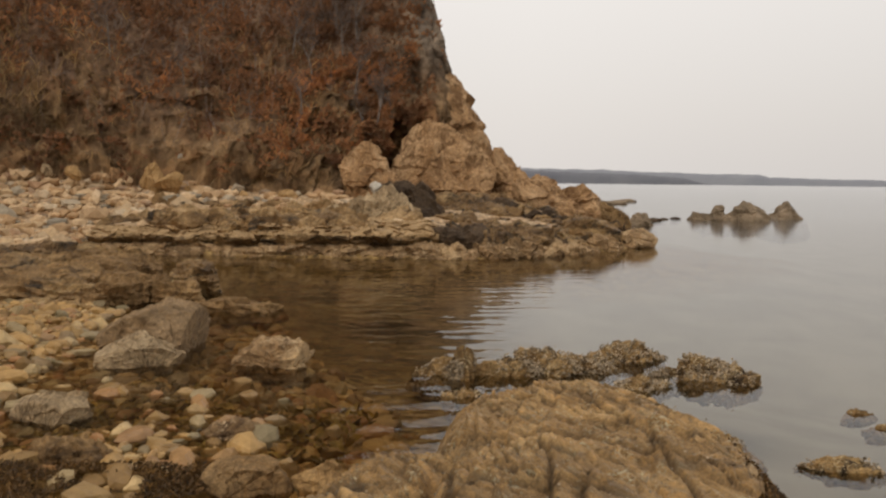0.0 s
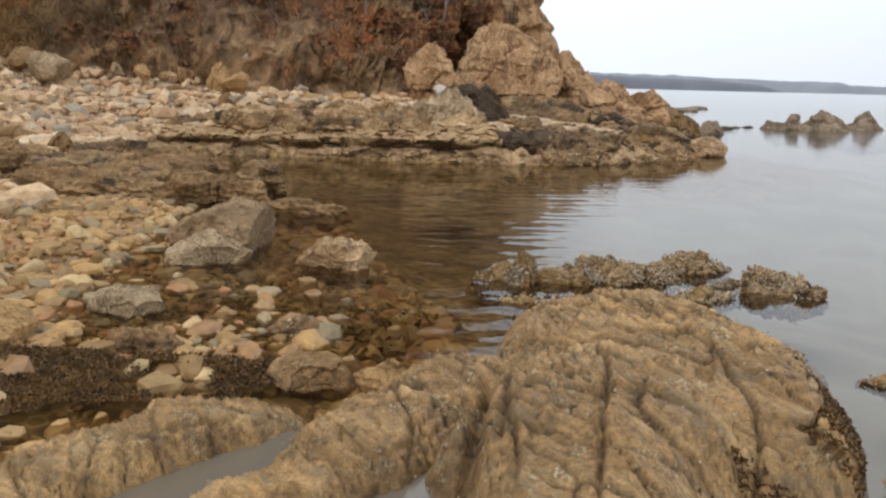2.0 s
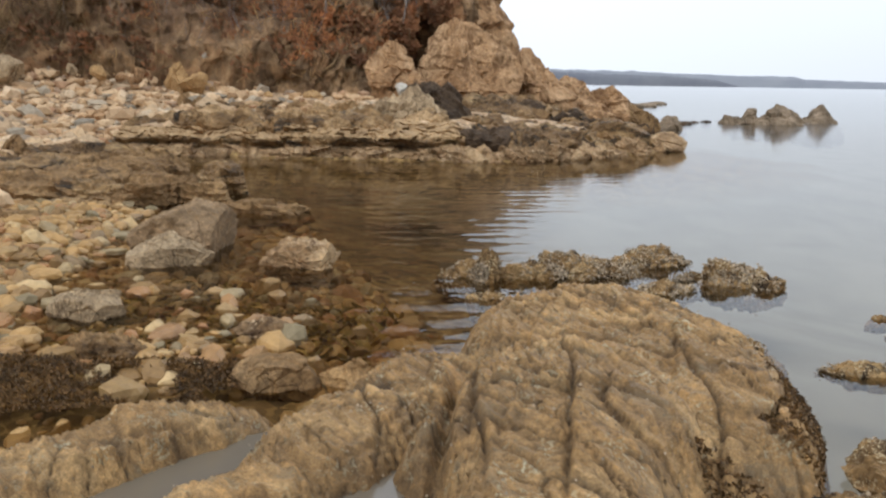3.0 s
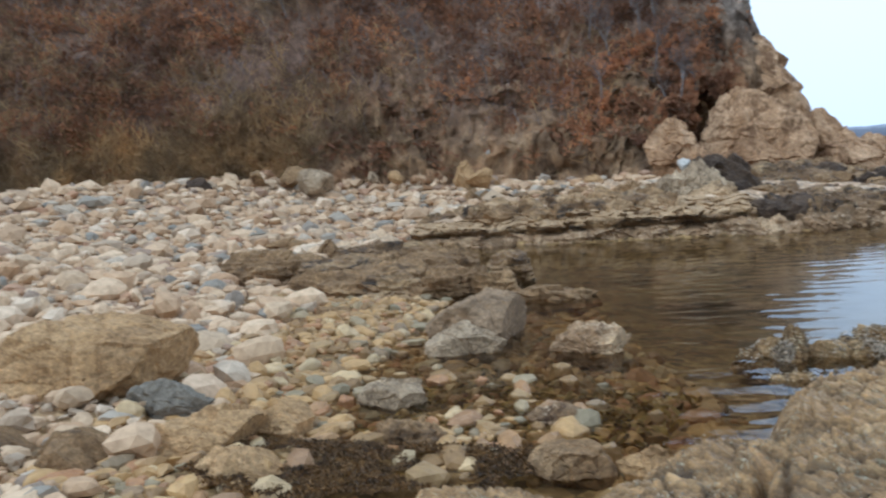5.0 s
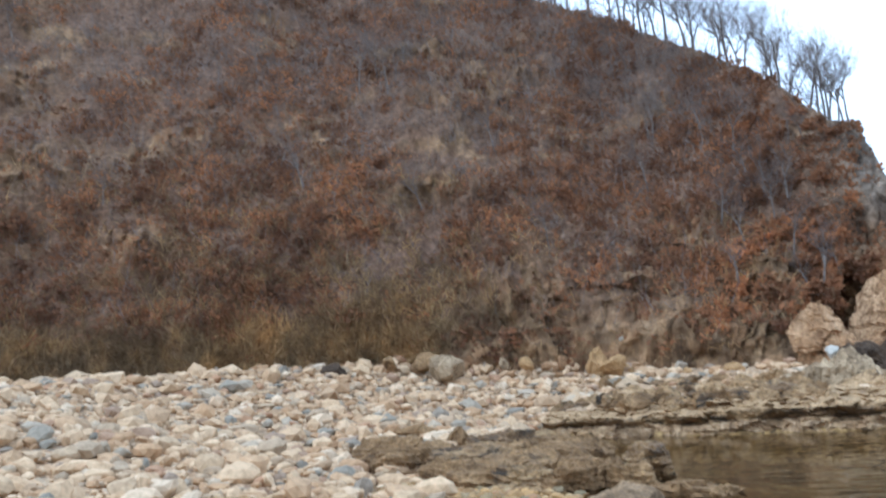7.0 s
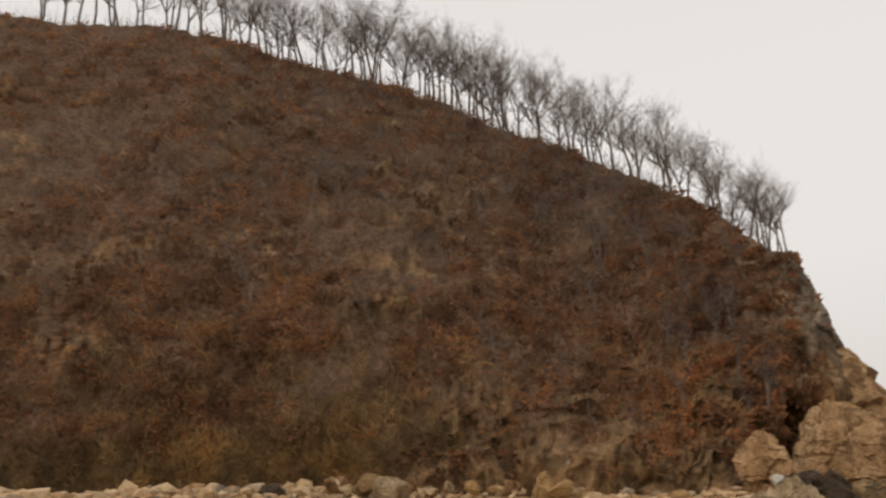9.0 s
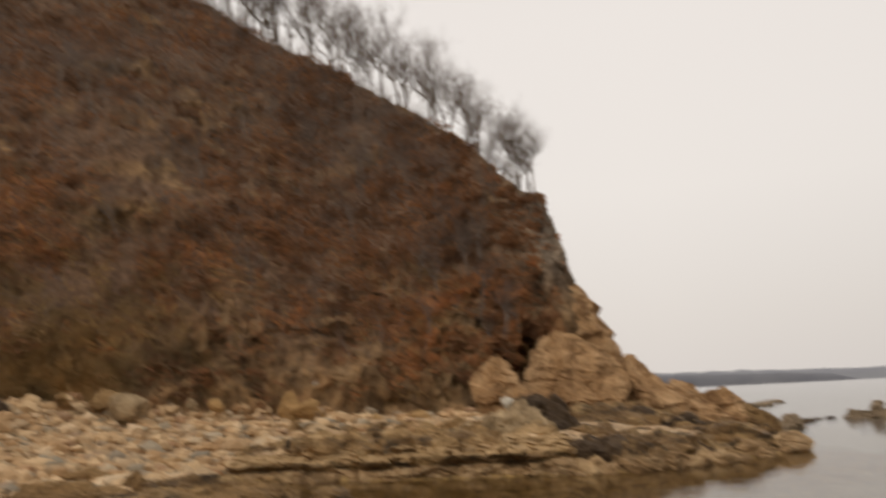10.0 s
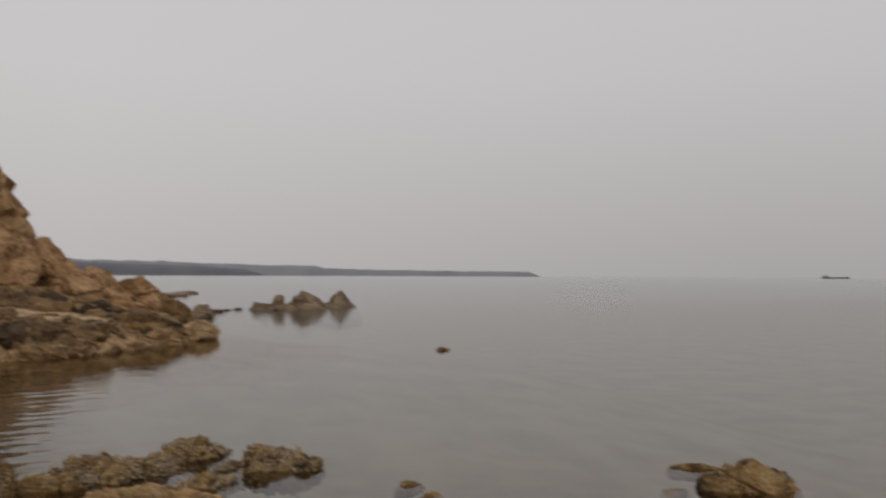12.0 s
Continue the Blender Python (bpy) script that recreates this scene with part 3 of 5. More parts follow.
hill.data.attributes.new("tone", "FLOAT", "POINT").data.foreach_set("value", np.clip(blocks_tone, 0, 1).astype(np.float32))
tagged(hill, "steep weathered rock cliff with brown soil slope above beach", "cliff", kind="structure")


def hill_at(s, v):
    """Points on the finished slope and the slope's outward direction."""
    i = np.clip(np.searchsorted(ALONG, s) - 1, 0, HS - 2)
    j = np.clip(np.searchsorted(hv[0], v) - 1, 0, HV - 2)
    p = hill_points[i, j]
    nrm = np.cross(hill_points[i, j + 1] - p, hill_points[i + 1, j] - p)
    nrm /= np.linalg.norm(nrm, axis=1)[:, None] + 1e-9
    return p, nrm


# ---- rocks ----
def rock_shape(size, seed, level=4, cuts=14, sharp=0.55, rough=0.14, strata=0.0, lay=(0.2, 0.1, 1.0), lumps=0.0, cracks=2, blocks=0.0, block=0.6, taper=0.0, boxy=0.0, lean=(0, 0), chunk=0.0, chip=0.3):
    """A boulder of that size: a ball cut by random planes, then worn, cracked and layered."""
    rng = np.random.RandomState(seed)
    d, f = ico(level)
    r = np.ones(len(d)) * 1.08
    if boxy:
        spin = np.array(Euler(rng.uniform(-0.25, 0.25, 3)).to_matrix())
        r = (np.abs(d @ spin) ** boxy).sum(1) ** (-1 / boxy) * 1.02
    for _ in range(cuts):
        n = rng.normal(size=3)
        n /= np.linalg.norm(n)
        o = rng.uniform(sharp, 0.98)
        c = d @ n
        r = np.minimum(r, np.where(c > 0.05, o / np.maximum(c, 0.05), 9))
    half = np.array(size) / 2
    big = max(size)
    p = d * r[:, None] * half
    q = p / big + seed * 3.7
    out = d / half
    out /= np.linalg.norm(out, axis=1)[:, None]
    w = (fbm(q * 3.0, 3, seed) - 0.5) * 0.9 + (fbm(q * 6, 4, seed + 5, 0.62, True) - 0.6) * 0.9 + (fbm(q * 17, 3, seed + 8, 0.6) - 0.5) * 0.5
    if lumps:
        w = w + lumps * (fbm(q * 12, 3, seed + 9, 0.6, True) - 0.5)
    for _ in range(cracks):
        n = rng.normal(size=3) * (1, 1, 0.5)
        n /= np.linalg.norm(n)
        gap = (p / big) @ n - rng.uniform(-0.2, 0.2) + 0.12 * (fbm(q * 4, 3, seed + 12) - 0.5)
        w = w - 0.55 * np.exp(-(gap / 0.016) ** 2) + 0.25 * smooth(-0.01, 0.01, gap)
    p = p + out * (w * rough * min(size))[:, None]
    if taper:
        p[:, :2] *= (1 - taper * np.clip(p[:, 2] / size[2] + 0.5, 0, 1))[:, None]
    p[:, :2] += np.clip(p[:, 2:] / size[2] + 0.5, 0, 1.2) * np.array(lean)
    if blocks:
        u = p + (np.stack([fbm(q * 5 + k, 3, seed + 20 + k) for k in range(3)], 1) - 0.5) * block * 0.6
        gap, mark = cells(u / (block * np.array([1.5, 1.0, 0.75])) + seed, seed)
        p = p + out * ((mark - 0.5) * blocks - 0.45 * blocks * np.exp(-(gap / 0.07) ** 2))[:, None]
    if chunk:
        u = p + (np.stack([fbm(q * 4 + k, 2, seed + 30 + k) for k in range(3)], 1) - 0.5) * chunk * 0.35
        p = p + out * (chip * chunk * (facets(u + seed, np.array([1.3, 1.0, 0.8]) * chunk, seed) + 0.45 * facets(u + seed, np.array([0.6, 0.45, 0.32]) * chunk, seed + 9) + 0.2 * facets(u + seed, np.array([0.26, 0.2, 0.14]) * chunk, seed + 19)))[:, None]
    if strata:
        a = np.array(lay) / np.linalg.norm(lay)
        u = (p @ a) / strata + 1.8 * fbm(q * 3, 4, seed + 2)
        k = np.floor(u).astype(np.int64)
        shift = hash3(k, k * 0 + seed, k * 0, 7) - 0.5
        p = p + out * (((smooth(0.0, 0.3, u % 1.0) - (u % 1.0)) * 0.5 + shift * 0.55) * strata)[:, None]
    return p, f


def rock(name, x, y, z, size, seed, material, label, category="rock", turn=0, group="", **shape):
    """A rock whose middle stands at x, y and whose underside lies at z."""
    p, f = rock_shape(size, seed, **shape)
    me = mesh_from(name, p, f, material, True)
    ob = new(name, me)
    ob.matrix_world = pose(x, y, z + size[2] / 2, 0, 0, turn)
    return tagged(ob, label, category, group)


# ---- the slab in front ----
def barnacles(host, count, seed, size=0.0125):
    """A crust of small cone shells over the upper faces of a rock."""
    rng = np.random.RandomState(seed)
    me = host.data
    me.calc_loop_triangles()
    co = np.array([v.co[:] for v in me.vertices])
    no = np.array([v.normal[:] for v in me.vertices])
    up = np.where((no[:, 2] > -0.1) & (fbm(co * 2.5, 3, seed) > 0.47))[0]
    pick = rng.choice(up, count)
    a = np.linspace(0, 2 * math.pi, 5, endpoint=False)
    ring = np.stack([np.cos(a), np.sin(a), 0 * a], 1)
    vs, fs = [], []
    for k, i in enumerate(pick):
        n = no[i]
        t = np.cross(n, (0.3, 0.5, 0.8))
        t /= np.linalg.norm(t) + 1e-9
        b = np.cross(n, t)
        r = size * rng.uniform(0.5, 1.5)
        c = co[i] + rng.normal(size=3) * 0.03
        c = c - n * ((c - co[i]) @ n)
        base = c + (ring[:, :1] * t + ring[:, 1:2] * b) * r
        top = c + (ring[:, :1] * t + ring[:, 1:2] * b) * r * 0.4 + n * r * 1.1
        vs += [base, top]
        for q in range(5):
            w = (q + 1) % 5
            fs.append((k * 10 + q, k * 10 + w, k * 10 + 5 + w, k * 10 + 5 + q))
    crust = new("barnacle_crust", mesh_from("barnacle_crust", np.concatenate(vs), fs, SHELL))
    crust.parent = host
    return tagged(crust, "pale barnacle shells", kind="stuff")


def dome(x, y, cx, cy, rx, ry, turn, h, power=4):
    c, s = math.cos(radians(turn)), math.sin(radians(turn))
    u, v = ((x - cx) * c + (y - cy) * s) / rx, (-(x - cx) * s + (y - cy) * c) / ry
    return h * (1 - (u * u + v * v) ** (power / 2)) 


def pit(x, y, cx, cy, rx, ry, turn, h):
    c, s = math.cos(radians(turn)), math.sin(radians(turn))
    u, v = ((x - cx) * c + (y - cy) * s) / rx, (-(x - cx) * s + (y - cy) * c) / ry
    return h * np.exp(-(u * u + v * v) ** 2)


JOINTS = [[(0.62, 5.3), (0.55, 4.3), (0.45, 3.2)], [(0.1, 4.8), (0.08, 4.0), (0.1, 3.3)], [(0.95, 7.1), (1.38, 6.1), (1.42, 4.9), (1.26, 3.9)], [(0.2, 5.7), (0.95, 5.65), (1.5, 5.3)], [(-0.1, 4.25), (0.5, 4.4), (1.05, 4.2)], [(0.3, 6.6), (0.9, 6.75), (1.6, 6.5)]]


def slab_height(x, y, full=False):
    p = np.stack([x.ravel(), y.ravel(), 0 * x.ravel()], 1)
    wx = x + (fbm(p * 1.1, 4, 41) - 0.5).reshape(x.shape) * 0.4
    wy = y + (fbm(p * 1.1, 4, 47) - 0.5).reshape(x.shape) * 0.4
    parts = [
        dome(wx, wy, 1.08, 5.9, 1.2, 1.95, 0, 0.48, 6),
        dome(wx, wy, 0.46, 4.2, 0.8, 1.9, -14, 0.62, 4.5),
        dome(wx, wy, -0.12, 5.35, 0.62, 0.75, 0, 0.36, 3),
        dome(wx, wy, -0.66, 4.5, 0.6, 1.15, -24, 0.44, 3),
        dome(wx, wy, -1.05, 3.5, 0.42, 0.6, -30, 0.42, 3),
        dome(wx, wy, -2.05, 4.4, 0.42, 1.2, -38, 0.27, 3),
        dome(wx, wy, -1.5, 3.25, 0.42, 0.35, 0, 0.24, 3),
        dome(wx, wy, 0.0, 0.4, 3.0, 2.6, 0, 0.5, 6),
    ]
    z = np.maximum.reduce(parts)
    z = np.maximum(z, np.where(np.hypot((x + 0.5) / 2.2, (y - 3.4) / 1.9) < 1, -0.02, -0.6) + 0.1 * z)
    z = z - pit(x, y, -0.36, 3.35, 0.3, 0.42, -16, 0.34) - pit(x, y, -1.5, 4.25, 0.2, 0.75, -42, 0.3)
    # bedding that runs along the seaward edge, joints across it, and the blocks between them
    bend = 0.35 * fbm(p * 0.7, 3, 53)
    a = p[:, 0] * 0.8 + p[:, 1] * 0.6 + bend + 0.1 * fbm(p * 3, 3, 54)
    b = p[:, 0] * 0.6 - p[:, 1] * 0.8 + 0.4 * fbm(p * 1.2, 4, 59)
    warp = np.stack([a * 3.4, b * 1.3, 0 * a], 1)
    gap, mark = cells(warp, 71)
    gap2, mark2 = cells(np.stack([a * 7.5, b * 3.6, 0 * a], 1), 75)
    gap3, mark3 = cells(np.stack([a * 17, b * 8, 0 * a], 1), 78)
    thin = smooth(0, 0.35, (a * 13 + 0.4 * b) % 1.0) - (a * 13 + 0.4 * b) % 1.0
    tilt = z.ravel() + 0.16 * p[:, 0] - 0.05 * p[:, 1]
    u = tilt / 0.04 + 1.1 * fbm(p * 1.5, 4, 52)
    bed = (smooth(0, 0.16, u % 1.0) - u % 1.0) * 0.04 + (hash3(np.floor(u).astype(np.int64), 0 * p[:, 0].astype(np.int64), 0 * p[:, 0].astype(np.int64), 9) - 0.5) * 0.02
    soft = fbm(p * 0.8, 3, 60)
    rough = fbm(p * 4.2, 5, 61, 0.62, True) - 0.55
    lumps = fbm(p * 1.6, 4, 67) - 0.5
    w = smooth(-0.3, 0.1, z.ravel())
    cut = np.exp(-(gap / 0.024) ** 2) * smooth(0.3, 0.45, fbm(p * 0.9, 3, 62))
    cut2 = np.exp(-(gap2 / 0.04) ** 2) * smooth(0.38, 0.55, fbm(p * 1.3, 3, 64))
    relief = (mark - 0.5) * 0.05 + (mark2 - 0.5) * 0.024 + (mark3 - 0.5) * 0.014 - cut * 0.045 - cut2 * 0.022 + (fbm(p * 13, 3, 66, 0.6, True) - 0.55) * 0.009 + thin * 0.026 * smooth(0.32, 0.5, soft) + bed * 1.5 * smooth(0.25, 0.45, fbm(p * 1.1, 3, 63)) + rough * 0.034 + lumps * 0.09
    z = z + (relief * w).reshape(x.shape)
    # long open joints
    for knots in JOINTS:
        kx, ky = np.array(knots).T
        if abs(ky[-1] - ky[0]) > abs(kx[-1] - kx[0]):
            order = np.argsort(ky)
            off = wx + 0.35 * (x - wx) - np.interp(y, ky[order], kx[order])
            ends = smooth(ky.min() - 0.1, ky.min() + 0.15, y) * smooth(ky.max() + 0.1, ky.max() - 0.15, y)
        else:
            order = np.argsort(kx)
            off = wy + 0.35 * (y - wy) - np.interp(x, kx[order], ky[order])
            ends = smooth(kx.min() - 0.1, kx.min() + 0.15, x) * smooth(kx.max() + 0.1, kx.max() - 0.15, x)
        seam = np.exp(-(off / 0.014) ** 2) * ends
        z = z - 0.06 * seam + 0.03 * smooth(-0.02, 0.02, off) * np.exp(-np.maximum(off, 0) / 0.25) * ends
        cut = np.maximum(cut, seam.ravel())
    # the gap between the two lobes
    z = z - 0.2 * np.exp(-((x + 0.1 - 0.06 * (y - 4)) / 0.05) ** 2) * smooth(2.9, 3.4, y) * smooth(5.6, 4.6, y)
    if not full:
        return z
    return z, np.clip(cut * 0.75 + cut2 * 0.4 * w + 0.4 * np.exp(-((u % 1.0) / 0.1) ** 2) * smooth(0.35, 0.5, fbm(p * 1.1, 3, 63)), 0, 0.9), 0.5 + (mark - 0.5) * 0.35 + (mark2 - 0.5) * 0.4 + (mark3 - 0.5) * 0.45


sx, sy = np.meshgrid(np.arange(-3.3, 2.8, 0.0165), np.concatenate([np.arange(-2.6, 2.5, 0.09), np.arange(2.5, 8.6, 0.0165)]), indexing="ij")
sz, joint, tone = slab_height(sx, sy, True)
slab = new("slab_rock", mesh_from("slab_rock", np.stack([sx, sy, sz], -1).reshape(-1, 3), grid_faces(*sx.shape), SLAB))
for key, values in (("joint", joint), ("tone", tone)):
    slab.data.attributes.new(key, "FLOAT", "POINT").data.foreach_set("value", np.asarray(values, np.float32))
barnacles(slab, 3000, 640, 0.007)
tagged(slab, "broad ochre brown slab of cracked layered shore rock", "rock")

POOL, _n, _l, _b = shader("cloudy_pool_water", 0.14)
_b.inputs["Base Color"].default_value = (0.16, 0.132, 0.095, 1)
_b.inputs["Specular IOR Level"].default_value = 0.5


def pool(x, y, z, r1, r2, turn, label):
    a = np.linspace(0, 2 * math.pi, 40, endpoint=False)
    v = [(0, 0, 0)] + [(r1 * math.cos(t), r2 * math.sin(t), 0) for t in a]
    ob = new("tide_pool", mesh_from("tide_pool", v, [(0, i + 1, (i + 1) % 40 + 1) for i in range(40)], POOL))
    ob.matrix_world = pose(x, y, z, 0, 0, turn)
    return tagged(ob, label, "tide pool", kind="structure")


pool(-0.36, 3.3, 0.27, 0.6, 0.8, -16, "still grey tide pool in a hollow of the slab")
pool(-1.5, 4.25, 0.09, 0.34, 0.95, -42, "shallow rippled tide pool between two slabs")

# ---- barnacled ledges just offshore ----
LEDGES = "barnacled ledges offshore"


def ledge(x, y, size, turn, seed, label, z=-0.27, shells=900, **kw):
    ob = rock("barnacled_ledge", x, y, z, (size[0] * 1.05, size[1], size[2] * 0.88), seed, LEDGE, label, "rock", turn, LEDGES, level=5, cuts=12, rough=0.26, lumps=1.0, **kw)
    if shells:
        barnacles(ob, shells, seed)
    return ob


LOW = "low rough brown ledge crusted with pale barnacles in shallow sea"
ledge(-0.05, 9.8, (0.75, 0.5, 0.42), 5, 3, LOW)
ledge(0.27, 9.6, (0.3, 0.26, 0.66), 20, 8, "small dark upright barnacled rock knob in shallow sea", taper=0.35)
ledge(0.72, 9.85, (0.8, 0.45, 0.42), 8, 5, LOW)
ledge(1.2, 10.0, (0.85, 0.5, 0.56), -6, 6, LOW)
ledge(1.75, 10.1, (0.8, 0.42, 0.44), 10, 7, LOW)
ledge(2.4, 10.75, (0.75, 0.36, 0.46), 14, 9, LOW)
ledge(2.18, 9.25, (0.8, 0.42, 0.4), 14, 11, LOW)
ledge(2.62, 9.95, (0.55, 0.28, 0.38), 30, 12, LOW)
ledge(3.15, 9.8, (0.95, 0.55, 0.52), -8, 13, LOW)
ledge(3.35, 9.5, (0.4, 0.3, 0.4), 0, 24, LOW, shells=200)
ledge(0.25, 8.75, (0.5, 0.26, 0.33), 0, 14, "small flat brown rock just above calm water", shells=80)
ledge(2.45, 7.2, (0.5, 0.26, 0.36), -40, 15, LOW, shells=200)
ledge(3.1, 6.62, (0.62, 0.24, 0.2), -12, 16, LOW, shells=250, z=-0.13)
ledge(2.75, 4.75, (0.95, 0.6, 0.5), 10, 17, "dark rough barnacled rock beside the slab and shallow water", shells=600)
ledge(2.05, 4.15, (0.75, 0.6, 0.46), 30, 18, "dark weedy barnacled rock at the foot of the slab", shells=400)
ledge(2.5, 4.0, (0.7, 0.5, 0.5), -10, 25, "dark weedy barnacled rock at the foot of the slab", shells=400)
ledge(7.12, 6.5, (0.82, 0.5, 0.46), -40, 19, "rounded brown rock standing in calm sea", shells=60, z=-0.2)
ledge(7.35, 7.45, (0.75, 0.16, 0.17), -30, 20, "thin rock awash in calm sea", shells=0, z=-0.135)
ledge(6.4, 6.8, (0.35, 0.16, 0.16), 0, 21, "small rock awash in calm sea", shells=0, z=-0.13)
ledge(3.98, 7.75, (0.34, 0.16, 0.17), 0, 22, "small dark rock awash in shallow sea", shells=0, z=-0.13)
ledge(4.05, 8.25, (0.3, 0.15, 0.15), 0, 26, "small dark rock awash in shallow sea", shells=0, z=-0.125)
ledge(12.22, 22.6, (0.42, 0.2, 0.2), 0, 23, "small dark rock awash far out in calm sea", shells=0, z=-0.13)

# ---- boulders of the near shore ----
CRACKED = "rounded grey brown boulder with a flat cracked top in shallow water"
WORN = dict(level=6, cuts=14, sharp=0.55, rough=0.05, cracks=4, boxy=2.6, chunk=0.4, chip=0.12)
rock("boulder", -3.68, 10.95, -0.48, (1.6, 1.35, 1.08), 31, STONEGREY, CRACKED, "boulder", 15, **WORN)
rock("boulder", -3.55, 10.2, -0.3, (1.0, 0.7, 0.68), 32, GREY, "pale grey cracked boulder leaning on a darker one", "boulder", 10, **WORN)
rock("boulder", -2.05, 10.2, -0.2, (1.15, 0.55, 0.44), 33, FARSHELF, "low barnacled boulder in brown shallow water", "boulder", -5, level=5, lumps=0.6, rough=0.16, chunk=0.3)
rock("boulder", -6.5, 6.95, -0.1, (1.95, 1.4, 1.2), 34, BUFF, "large buff brown boulder on pale beach stones", "boulder", 20, **WORN)
rock("boulder", -5.28, 6.62, 0.0, (0.9, 0.62, 0.52), 35, BLUE, "blue grey split boulder beside a large buff one", "boulder", 0, **WORN)
rock("boulder", -4.6, 6.0, -0.15, (1.25, 0.75, 0.56), 36, BUFF, "long buff boulder half sunk among stones", "boulder", 30, **WORN)
rock("boulder", -4.15, 6.65, -0.1, (0.62, 0.5, 0.45), 37, BUFF, "pale tan boulder among beach stones", "boulder", 25, **WORN)
rock("boulder", -3.5, 7.75, -0.15, (0.8, 0.48, 0.36), 38, GREY, "pale flat topped stone at the water's edge", "boulder", 0, **WORN)
rock("boulder", -2.9, 6.6, -0.2, (0.8, 0.6, 0.4), 39, SHELF, "rust brown weedy rock at the edge of a dark pool", "boulder", 0, level=5, lumps=0.5, chunk=0.3)
rock("boulder", -5.2, 5.2, -0.1, (1.0, 0.65, 0.5), 40, SHELF, "brown angular boulder in a heap of stones", "boulder", 30, **WORN)
rock("boulder", -6.0, 5.15, 0.0, (1.0, 0.8, 0.5), 41, SHELF, "grey brown angular boulder in a heap of stones", "boulder", -20, **WORN)
rock("boulder", -3.85, 5.4, -0.15, (0.8, 0.42, 0.42), 42, BUFF, "narrow tan boulder with a dark cleft beside it", "boulder", 35, **WORN)
rock("boulder", -0.85, 6.1, -0.2, (0.42, 0.32, 0.4), 43, BUFF, "small pale stone beside the slab and pool", "boulder", 0, **WORN)
rock("boulder", -1.35, 6.0, -0.2, (0.6, 0.4, 0.4), 44, SHELF, "golden brown stone beside dark weed", "boulder", 0, **WORN)
rock("boulder", -1.75, 7.3, -0.22, (0.5, 0.36, 0.34), 45, FARSHELF, "small barnacled stone in dark weed and shallow water", "boulder", 10, level=5, lumps=0.6, rough=0.16)

# ---- flat shelf of brown rock on the left shore of the cove ----
SHELVES = "brown rock shelf"
FLAT = "flat brown weathered shelf rock with a dark undercut edge"
for k, (x, y, a, b, h, turn) in enumerate((
        (-4.5, 15.65, 0.85, 0.7, 0.82, 0), (-4.55, 15.05, 0.75, 0.55, 0.52, 10), (-3.55, 14.45, 1.4, 0.6, 0.4, -8), (-5.2, 15.25, 0.7, 0.6, 0.6, 20),
        (-5.8, 14.9, 1.0, 0.8, 0.62, 5), (-6.5, 14.75, 1.1, 0.9, 0.62, -6), (-7.25, 14.8, 1.2, 0.9, 0.64, 8), (-8.0, 15.1, 1.3, 1.0, 0.64, -10),
        (-5.9, 15.9, 1.3, 1.1, 0.68, 15), (-7.1, 15.95, 1.6, 1.3, 0.7, -12), (-8.5, 16.2, 1.7, 1.3, 0.74, 8), (-6.5, 17.2, 1.6, 1.2, 0.72, 0),
        (-7.9, 17.5, 1.7, 1.3, 0.75, 20), (-9.6, 16.6, 1.5, 1.1, 0.7, -15), (-7.2, 18.5, 1.4, 1.0, 0.72, 5), (-8.9, 18.9, 1.6, 1.1, 0.75, -8),
        (-7.6, 20.9, 1.2, 0.8, 0.6, 10), (-7.3, 11.5, 1.4, 0.8, 0.4, -15), (-8.2, 11.7, 1.3, 0.85, 0.44, -10), (-6.65, 12.1, 1.0, 0.6, 0.36, 0),
        (-8.5, 10.5, 1.4, 0.75, 0.42, -25), (-9.35, 11.1, 1.3, 0.85, 0.45, -20), (-10.6, 16.6, 1.5, 1.1, 0.75, 30), (-9.9, 15.4, 1.3, 0.9, 0.7, 0))):
    base = -0.2 if x > -8.2 else -0.15 + 0.09 * (-8.2 - x)
    rock("shelf_rock", x, y, base, (a * 1.1, b * 1.1, h), 50 + k, SHELF if k % 5 else WETROCK, FLAT, "rock", turn, SHELVES, level=5, cuts=6, sharp=0.62, rough=0.08, boxy=4.5, strata=0.11, lay=(0.08, 0.05, 1), chunk=0.32, chip=0.34)
rock("boulder", -10.1, 19.1, 0.2, (0.85, 0.7, 0.75), 66, SHELF, "brown pointed boulder on pale stones", "boulder", 0, taper=0.5, **WORN)
rock("boulder", -12.6, 21.4, 0.3, (1.2, 0.9, 0.55), 67, SHELF, "brown boulder on pale stones", "boulder", 20, **WORN)

# ---- long low shelf across the cove ----
BANKS = "barnacled shelf across the cove"
rng = random.Random(5)
BAND = "low rock with a pale barnacle band at the waterline"
BANK = "weathered tan rock of the cove's far bank"


def bank_line(x):
    return float(np.interp(x, [-10, -4, 0, 2, 4.3, 6.6, 7], [25.2, 24.4, 24.4, 24.8, 27.0, 29.7, 30]))


